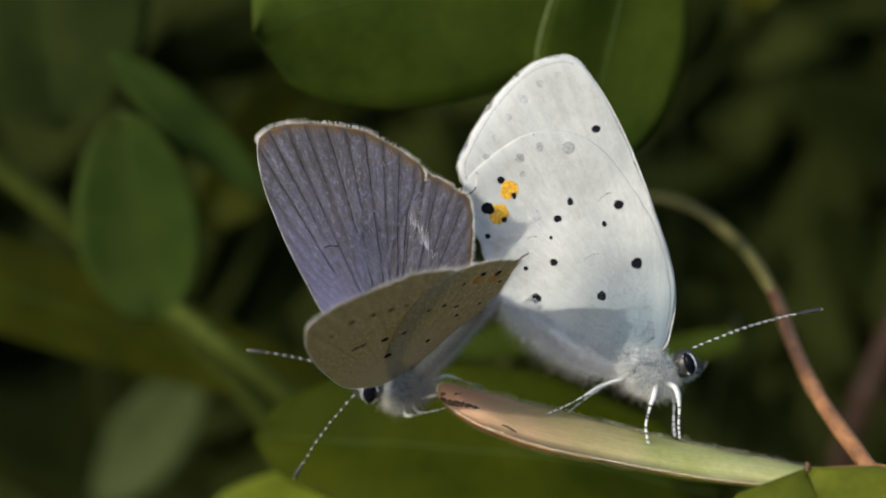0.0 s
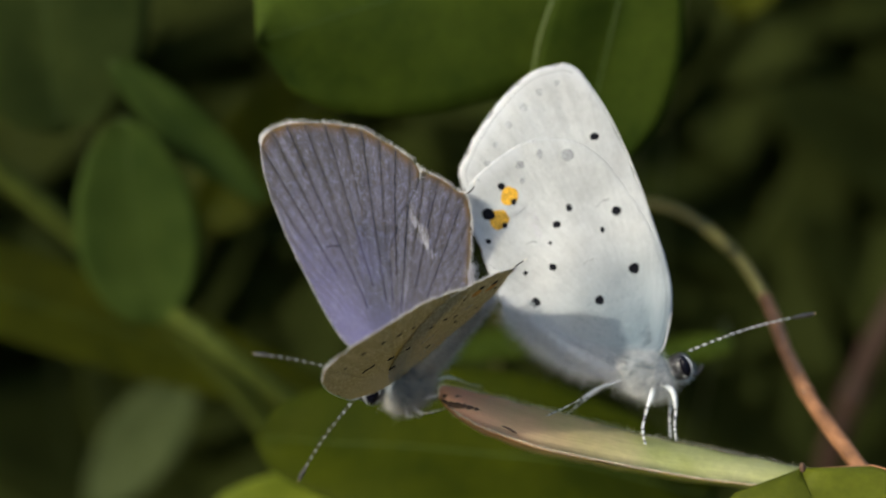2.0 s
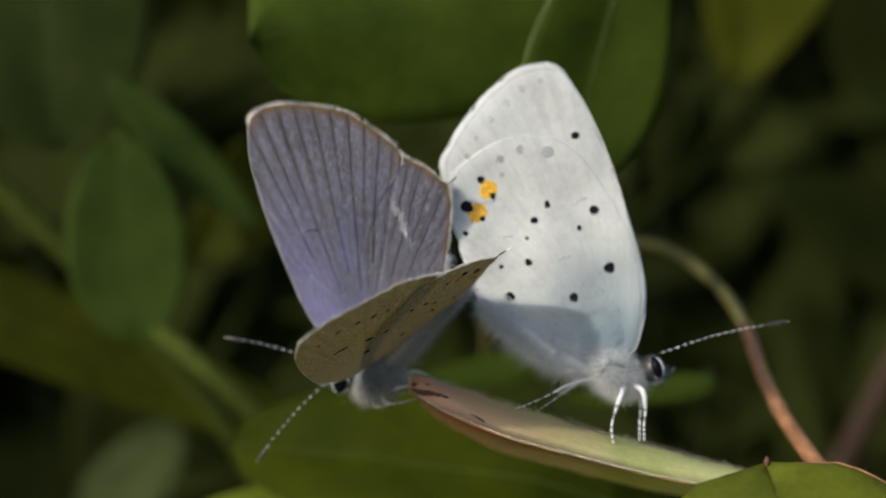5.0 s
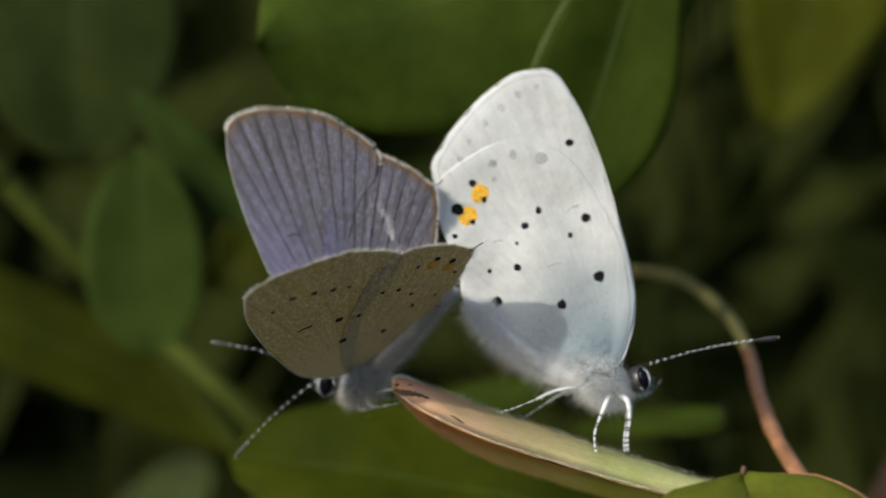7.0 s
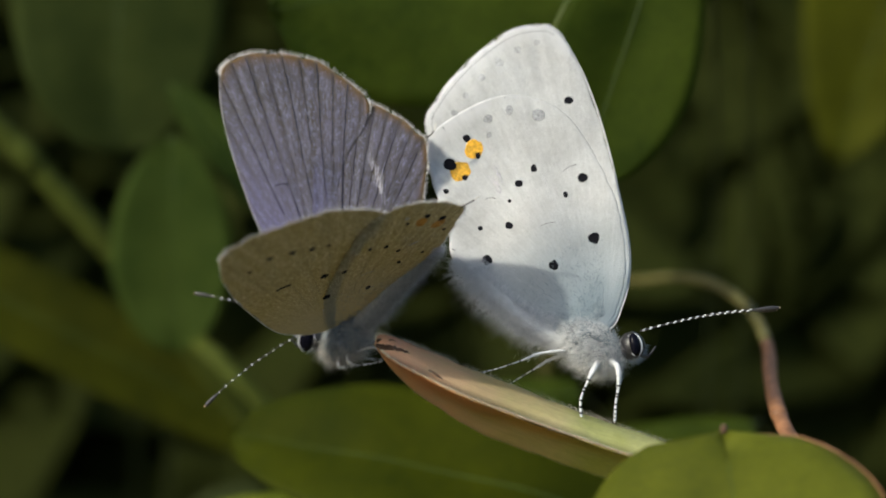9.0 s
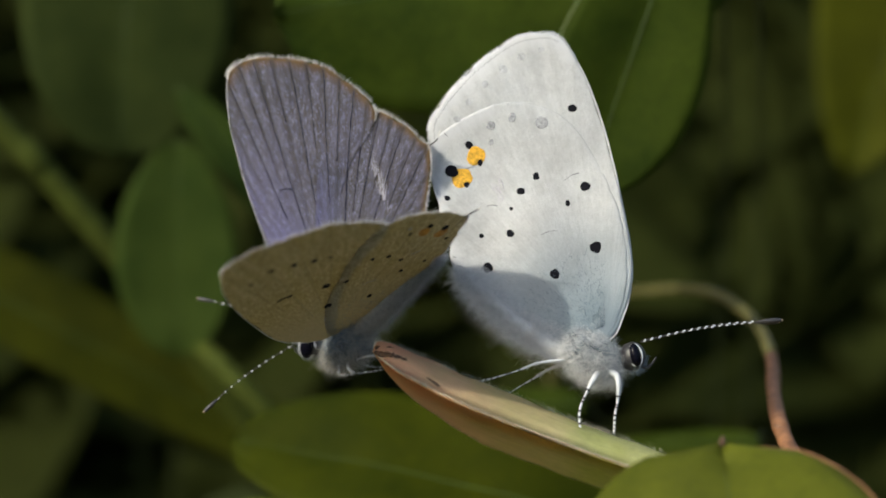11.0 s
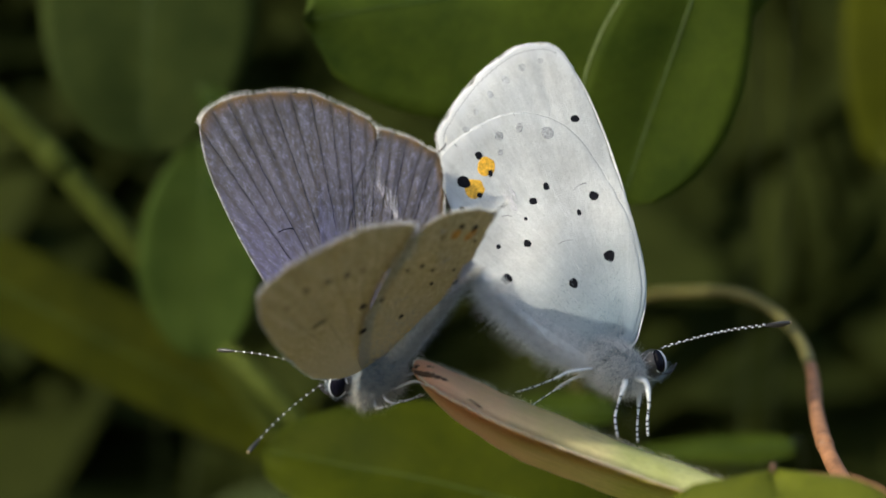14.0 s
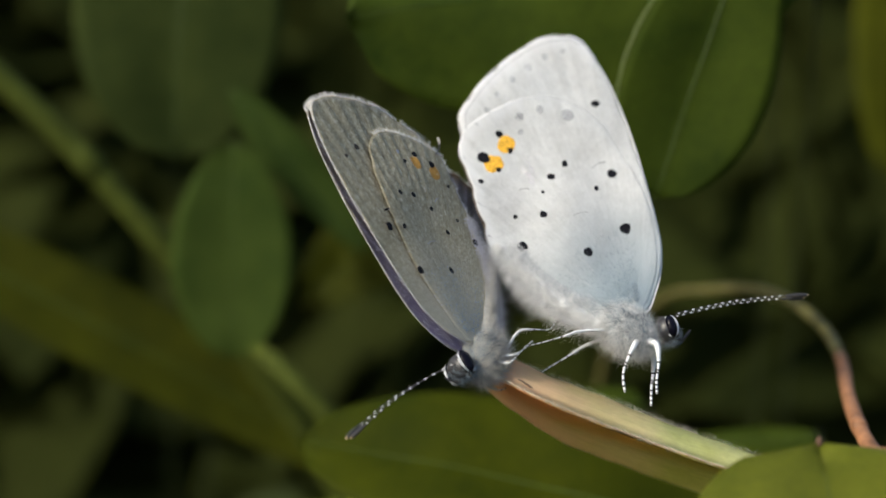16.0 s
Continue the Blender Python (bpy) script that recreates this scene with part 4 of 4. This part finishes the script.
leaf("olive leaf far back in the foliage", (34.0, 64.0, 16.0), (27.0, 60.0, -8.0), (-0.1, -0.9, 0.4), 7.0, LEAF_MOSS, fold=8, wave=0.5, seed=20, stalk=away((34, 64, 16)))
leaf("dull green leaf low in the blur", (-16.0, 75.0, -40.0), (-25.5, 74.0, -51.0), (0.0, -0.8, 0.6), 3.2, LEAF_SAGE, fold=8, wave=0.3, point=0.9, seed=25, stalk=away((-16.0, 75.0, -40.0), -1))
leaf("olive leaf deep behind the oval leaf", (-4.0, 52.0, -8.0), (-14.0, 50.0, -17.0), (0.1, -0.85, 0.5), 3.6, LEAF_OLIVE, fold=8, wave=0.4, seed=21, stalk=away((-4, 52, -8)))


def stem(label, pts, r0, r1, mat, tip_mat=None):
    root = tagged(new("stem"), label, "stem", "stems in the foliage")
    ln = smooth_line(pts, 8)
    n = len(ln)
    cut = n // 2 if tip_mat else n
    rad = [r0 + (r1 - r0) * i / n + 0.015 * math.sin(i * 0.9) for i in range(n)]
    tube("stalk", ln[:cut + 1], rad[:cut + 1], mat, root, "", 10)
    if tip_mat:
        tube("shoot", ln[cut:], rad[cut:], tip_mat, root, "", 10)
    for f in (0.36, 0.62):
        k = int(f * n)
        way = (ln[k + 1] - ln[k]).normalized()
        ring = [ln[k] + way * rad[k] * q for q in (-1.4, -0.7, 0, 0.7, 1.4)]
        tube("node", ring, [rad[k] * q for q in (0.98, 1.09, 1.14, 1.08, 0.98)], tip_mat if tip_mat and k > cut else mat, root, "", 10)
    return root


stem("reddish arching leaf stalk turning green at its top", [(20, -8, GROUND), (20, -9, -30), (18.6, -7, -14.5), (17.2, -3.5, -11.0), (16.1, 3, -9.6), (16.1, 8, -9.1), (16.6, 14, -8.8), (16.5, 21, -8.9), (15, 28, -9.2), (12.2, 33, -10.4), (9, 38, -13), (6, 42, -22), (5, 44, GROUND)], 0.50, 0.16, STEM_RED, STEM_OCHRE)
stem("slanting green stem out of focus", [(-48, 38, 14), (-33, 38, 1), (-27, 38, -4.4), (-21, 38, -11), (-17, 38.5, -16), (-8, 40, -32), (4, 42, GROUND)], 0.85, 0.8, STEM_GREEN)
stem("thin green stem beside the leaf tip", [(-17.5, 41, -15.5), (-15.2, 35, -15.8), (-12.8, 31, -16.4), (-8.6, 30, -20.3), (-4, 30, -26), (2, 31, GROUND)], 0.6, 0.7, STEM_GREEN)
stem("brown stem deep in the foliage", [(49, 61, -8), (44, 60, -23), (41, 60, -30), (37, 60, -39), (34, 60, -50), (31, 60, GROUND)], 0.9, 1.1, STEM_BROWN)


def undergrowth():
    """Leaves beyond counting that close the distance, and an unseen ring that dims the low sky."""
    rng = random.Random(77)
    verts, faces, along, across = [], [], [], []
    for i in range(4200):
        # a bank that climbs away from the butterflies, with hollows in it
        up, back = rng.random() * 1.15, 16 * rng.random() ** 2
        y, z = 86 + 55 * up + back, -76 + 86 * up - 0.3 * back + rng.uniform(-3, 3)
        x = rng.uniform(-1, 1) * (45 + y * 0.5)
        if back < 9 and noise.noise(Vector((x * 0.045, z * 0.06, 4.4))) > 0.28:
            continue
        a, lift = rng.uniform(0, 6.28), rng.gauss(0, 0.25)
        ln, half = rng.uniform(18, 40), rng.uniform(3.5, 9)
        tip = (x + ln * math.cos(a), y + ln * (0.53 * math.sin(a) - 0.85 * lift), z + ln * (0.85 * math.sin(a) + 0.53 * lift))
        v, f, al, ac, _ = blade_data((x, y, z), tip, (rng.gauss(-0.25, 0.35), rng.gauss(-0.6, 0.3), 0.7), half, fold=10, sag=1, nu=8, nv=4, thick=0.2, seed=i)
        s = len(verts)
        verts += v
        along += al
        across += ac
        faces += [tuple(q + s for q in g) for g in f]
    # leaves added out of view all round, to block light from the low sky
    for i in range(900):
        a, r = rng.uniform(0, 6.283), rng.uniform(135, 420)
        x, y = r * math.cos(a), r * math.sin(a)
        if y > 30 and abs(x) < 60 + y * 0.6:
            continue
        z = rng.uniform(GROUND + 4, r * 0.22)
        b, dip = rng.uniform(0, 6.28), rng.uniform(-0.8, 0.3)
        ln, half = rng.uniform(30, 60), rng.uniform(8, 18)
        out = Vector((x, y, 0)).normalized()
        tip = Vector((x + ln * math.cos(b), y + ln * math.sin(b), z + ln * dip))
        tip += out * max(0, 125 - math.hypot(tip.x, tip.y))
        v, f, al, ac, _ = blade_data((x, y, z), tip, -out * 0.6 + Vector((rng.gauss(0, 0.4), rng.gauss(0, 0.4), 0.8)), half, fold=10, sag=1, nu=8, nv=4, thick=0.3, seed=i + 5000)
        s = len(verts)
        verts += v
        along += al
        across += ac
        faces += [tuple(q + s for q in g) for g in f]
    ob = link_mesh("undergrowth", verts, faces, LEAF_DARK, None, "", True, None, {"along": along, "across": across})
    tagged(ob, "dark green leafy undergrowth lost in blur, with an unseen ring of leaves that dims the sky", "undergrowth", kind="stuff")


undergrowth()


def ground():
    n, verts, faces = 60, [], []
    for i in range(n + 1):
        for k in range(n + 1):
            u, v = 2 * i / n - 1, 2 * k / n - 1
            x, y = 60000 * u ** 5 + 700 * u, 60000 * v ** 5 + 700 * v
            verts.append((x, y, GROUND - 2 + 5 * noise.noise(Vector((x * 0.02, y * 0.02, 0)))))
    for i in range(n):
        for k in range(n):
            a = i * (n + 1) + k
            faces.append((a, a + n + 1, a + n + 2, a + 1))
    tagged(link_mesh("ground", verts, faces, SOIL), "dark shaded soil under the plants", "ground", kind="structure")


ground()


# ---- what moves ----
# seconds, root x y z, turn about x y z as one turn vector in degrees, near and far wings' opening, advance of the near forewing, near hindwing, far forewing, far hindwing, near hindwing off its forewing
GREY_ROWS = [
    (0.0, -4.04, 2.01, -5.31, 5.7, -6.6, -14.9, 51.0, 4.5, 24.1, 6.3, 29.3, 19.1, 1.0),
    (0.5, -4.04, 2.03, -5.34, 5.2, -7.5, -15.1, 58.5, 7.8, 25.3, 8.3, 30.5, 19.1, 1.0),
    (1.0, -4.01, 2.09, -5.31, 4.9, -7.8, -15.4, 60.0, 9.6, 25.5, 7.6, 30.7, 19.1, 1.0),
    (1.5, -4.05, 2.15, -5.31, 4.7, -8.0, -15.6, 59.7, 10.5, 25.5, 7.9, 30.7, 19.1, 1.0),
    (2.0, -4.04, 2.16, -5.35, 4.7, -8.0, -15.6, 60.8, 10.4, 25.5, 8.3, 30.7, 19.1, 1.0),
    (2.5, -4.06, 2.16, -5.38, 4.6, -7.9, -15.5, 62.5, 11.0, 25.3, 7.4, 30.5, 19.1, 1.0),
    (3.0, -4.07, 2.18, -5.35, 4.4, -7.9, -15.4, 63.1, 11.9, 26.4, 7.2, 31.6, 19.1, 1.0),
    (3.5, -4.13, 2.22, -5.38, 4.5, -7.3, -15.3, 59.4, 11.9, 26.6, 8.3, 31.8, 19.1, 1.0),
    (4.0, -4.14, 2.28, -5.39, 4.5, -6.8, -15.2, 63.2, 11.9, 26.1, 7.4, 31.3, 19.1, 1.0),
    (6.5, -4.19, 2.54, -5.45, 4.8, -6.3, -14.8, 61.9, 11.2, 27.1, 5.6, 32.3, 19.1, 1.0),
    (7.0, -4.18, 2.58, -5.54, 4.4, -6.9, -13.9, 53.3, 9.3, 28.6, 7.3, 33.8, 19.1, 1.0),
    (7.5, -4.26, 2.64, -5.42, 4.6, -6.1, -13.9, 57.9, 9.9, 27.1, 5.5, 32.3, 19.1, 1.0),
    (8.0, -4.32, 2.64, -5.43, 5.1, -5.4, -14.0, 61.1, 10.2, 28.1, 5.0, 33.3, 19.1, 1.0),
    (10.5, -4.40, 2.66, -5.48, 6.4, -5.9, -13.6, 57.3, 10.3, 29.3, 6.1, 34.5, 19.1, 1.0),
    (11.0, -4.31, 2.73, -5.51, 6.4, -5.7, -13.9, 61.1, 11.8, 28.8, 5.0, 34.0, 19.1, 1.0),
    (11.5, -4.31, 2.71, -5.46, 6.5, -6.0, -13.8, 59.8, 11.1, 28.7, 5.2, 33.9, 19.1, 1.0),
    (12.0, -4.31, 2.65, -5.50, 6.8, -6.1, -14.1, 60.4, 11.2, 28.2, 4.9, 33.4, 19.1, 1.0),
    (12.5, -4.26, 2.62, -5.64, 6.9, -6.7, -14.1, 60.4, 10.1, 28.6, 5.0, 33.8, 19.1, 1.0),
    (13.0, -4.24, 1.78, -5.72, 5.6, -7.8, -12.5, 57.0, 8.7, 29.9, 6.5, 34.0, 19.0, 1.0),
    (13.2, -4.69, 0.99, -5.54, 0.3, -8.0, -7.9, 55.8, -2.7, 32.8, 11.1, 31.8, 18.7, 0.4),
    (13.5, -4.25, 1.68, -6.23, -15.9, -6.3, -8.9, 44.8, 9.9, 42.2, 25.9, 43.9, 28.7, 2.3),
    (13.7, -3.80, 1.51, -6.30, -15.7, -6.2, -7.3, 43.6, 10.3, 41.2, 25.3, 43.3, 28.5, 2.7),
    (14.0, -4.44, 0.10, -5.45, -0.7, -9.2, 1.7, 56.7, 3.6, 38.4, 13.7, 36.2, 22.2, 2.2),
    (14.3, -4.30, 0.44, -5.50, -2.9, -16.1, 6.7, 52.8, 1.4, 29.7, 12.0, 33.6, 21.4, 0.4),
    (14.5, -3.95, 0.43, -5.04, -13.3, -21.4, 11.4, 42.7, 5.2, 27.3, 10.8, 23.5, 11.3, 3.4),
    (14.8, -4.10, -0.35, -4.93, -21.8, -22.9, 17.3, 45.4, -0.1, 24.4, 14.2, 13.5, 1.2, 4.0),
    (15.0, -3.08, -0.96, -4.35, -34.9, -12.9, 35.9, 50.9, -7.9, 39.8, 29.4, 34.7, 33.1, 2.6),
    (15.2, -2.89, -3.22, -5.73, -30.7, -26.6, 32.2, 31.1, -5.9, 30.2, 21.3, 27.7, 15.5, 4.5),
    (15.5, -3.06, -3.17, -4.42, -36.6, -25.8, 27.5, 45.1, -10.3, 20.9, 15.9, 31.9, 19.5, 4.0),
    (15.7, -2.90, -3.38, -4.88, -45.6, -33.0, 34.8, 29.0, -10.5, 20.3, 19.3, 25.7, 13.3, 2.0),
    (16.0, -2.06, -2.73, -4.47, -40.5, -29.5, 47.1, 14.6, -12.7, 17.6, 17.7, 12.3, 0.2, 1.6),
]
# seconds, the way the antenna points, in the butterfly's space
NEAR_FEELER = [(0, 3.87, 2.0, -3.83), (3, 3.86, 2.16, -3.75), (4, 4.0, 1.9, -3.7), (7, 4.3, 2.1, -3.25), (8, 4.2, 2.8, -2.85), (10.5, 4.24, 3.19, -2.67), (12.5, 4.1, 3.15, -2.6), (13, 4.2, 3.2, -2.7),
               (13.5, 3.42, 3.5, -3.47), (14, 3.69, 4.41, -1.71), (14.5, 1.34, 5.61, -1.66), (14.8, 0.9, 5.1, -2.82), (14.9, 4.0, 1.9, -2.4), (15, 5.11, -3.11, -0.53), (15.5, 5.5, -2.34, -0.51), (15.7, 5.98, 0.15, -0.51), (16, 4.38, -4.09, 0.27)]
FAR_FEELER = [(0, 5.71, -0.52, 1.76), (4, 5.71, -0.8, 1.67), (8, 5.78, -0.37, 1.57), (12.5, 5.79, -0.65, 1.45), (13, 5.71, -0.5, 1.76), (13.5, 5.71, 0.22, 1.83), (14, 5.4, -2.39, 1.08), (14.3, 5.85, -0.7, 1.11), (14.5, 5.9, -0.03, 1.07),
              (14.8, 5.92, -0.73, 0.64), (15, 5.14, -3.07, -0.37), (15.5, 5.52, -2.31, -0.39), (15.7, 5.9, 0.92, -0.56), (16, 5.65, -2.01, -0.08)]
# seconds, turn vector in degrees, shift
WHITE_ROWS = [(0, 0, 0, 0, 0, 0, 0), (6, 0, 0, 0, 0, 0, 0), (12.5, 0, 0, 0, 0, 0, 0), (13, -0.3, 0.9, 3.3, 0, 0, 0.04), (13.5, -6.2, 2.0, 15.3, -0.62, 0.79, 0.01), (14, -5.8, 2.2, 15.8, -0.94, 1.02, 0.09),
              (14.5, -11.5, 7.4, 13.1, -1.76, 1.32, 0.14), (15, -18.4, 5.5, 16.0, -2.06, 1.04, 0.75), (15.5, -11.1, 0.4, 6.85, -2.53, 1.10, 0.57), (16, -13.3, 1.4, 6.6, -2.24, 1.06, 0.80)]
HINGE = radians(-36.46)


def turned(x, y, z):
    v = Vector((radians(x), radians(y), radians(z)))
    return Matrix.Rotation(v.length, 4, v.normalized()) if v.length > 1e-6 else Matrix.Identity(4)


def wing_pose(side, opening, advance, apart=0.4):
    axis = Vector((math.cos(HINGE), 0, math.sin(HINGE)))
    return Matrix.Translation(vec(0, side * apart, 0)) @ Matrix.Rotation(radians(-side * opening), 4, axis) @ Matrix.Rotation(radians(advance), 4, "Y")


def motions():
    walk(white, [(t, Matrix.Translation(vec(WHITE_AT[0] + dx, WHITE_AT[1] + dy, WHITE_AT[2] + dz)) @ turned(a, b, c) @ WHITE_TURN) for t, a, b, c, dx, dy, dz in WHITE_ROWS])
    for side in (1, -1):
        for w in white_wings[side]:
            w.matrix_basis = wing_pose(side, -0.8, 0, 0.15)
    about = Matrix.Rotation(math.pi, 4, "Z")
    walk(grey, [(r[0], Matrix.Translation(vec(*r[1:4])) @ turned(*r[4:7]) @ about) for r in GREY_ROWS])
    for side, opening, fore_turn, hind_turn in ((1, 7, 9, 10), (-1, 8, 11, 12)):
        fore, hind = grey_wings[side]
        walk(fore, [(r[0], wing_pose(side, r[opening], r[fore_turn])) for r in GREY_ROWS])
        walk(hind, [(r[0], wing_pose(side, r[opening] + (r[13] if side > 0 else 0), r[hind_turn])) for r in GREY_ROWS])
    for feeler, rows in zip(grey_feelers, (NEAR_FEELER, FAR_FEELER)):
        walk(feeler, [(r[0], feeler_pose(feeler.location / MM, r[1:])) for r in rows])


motions()
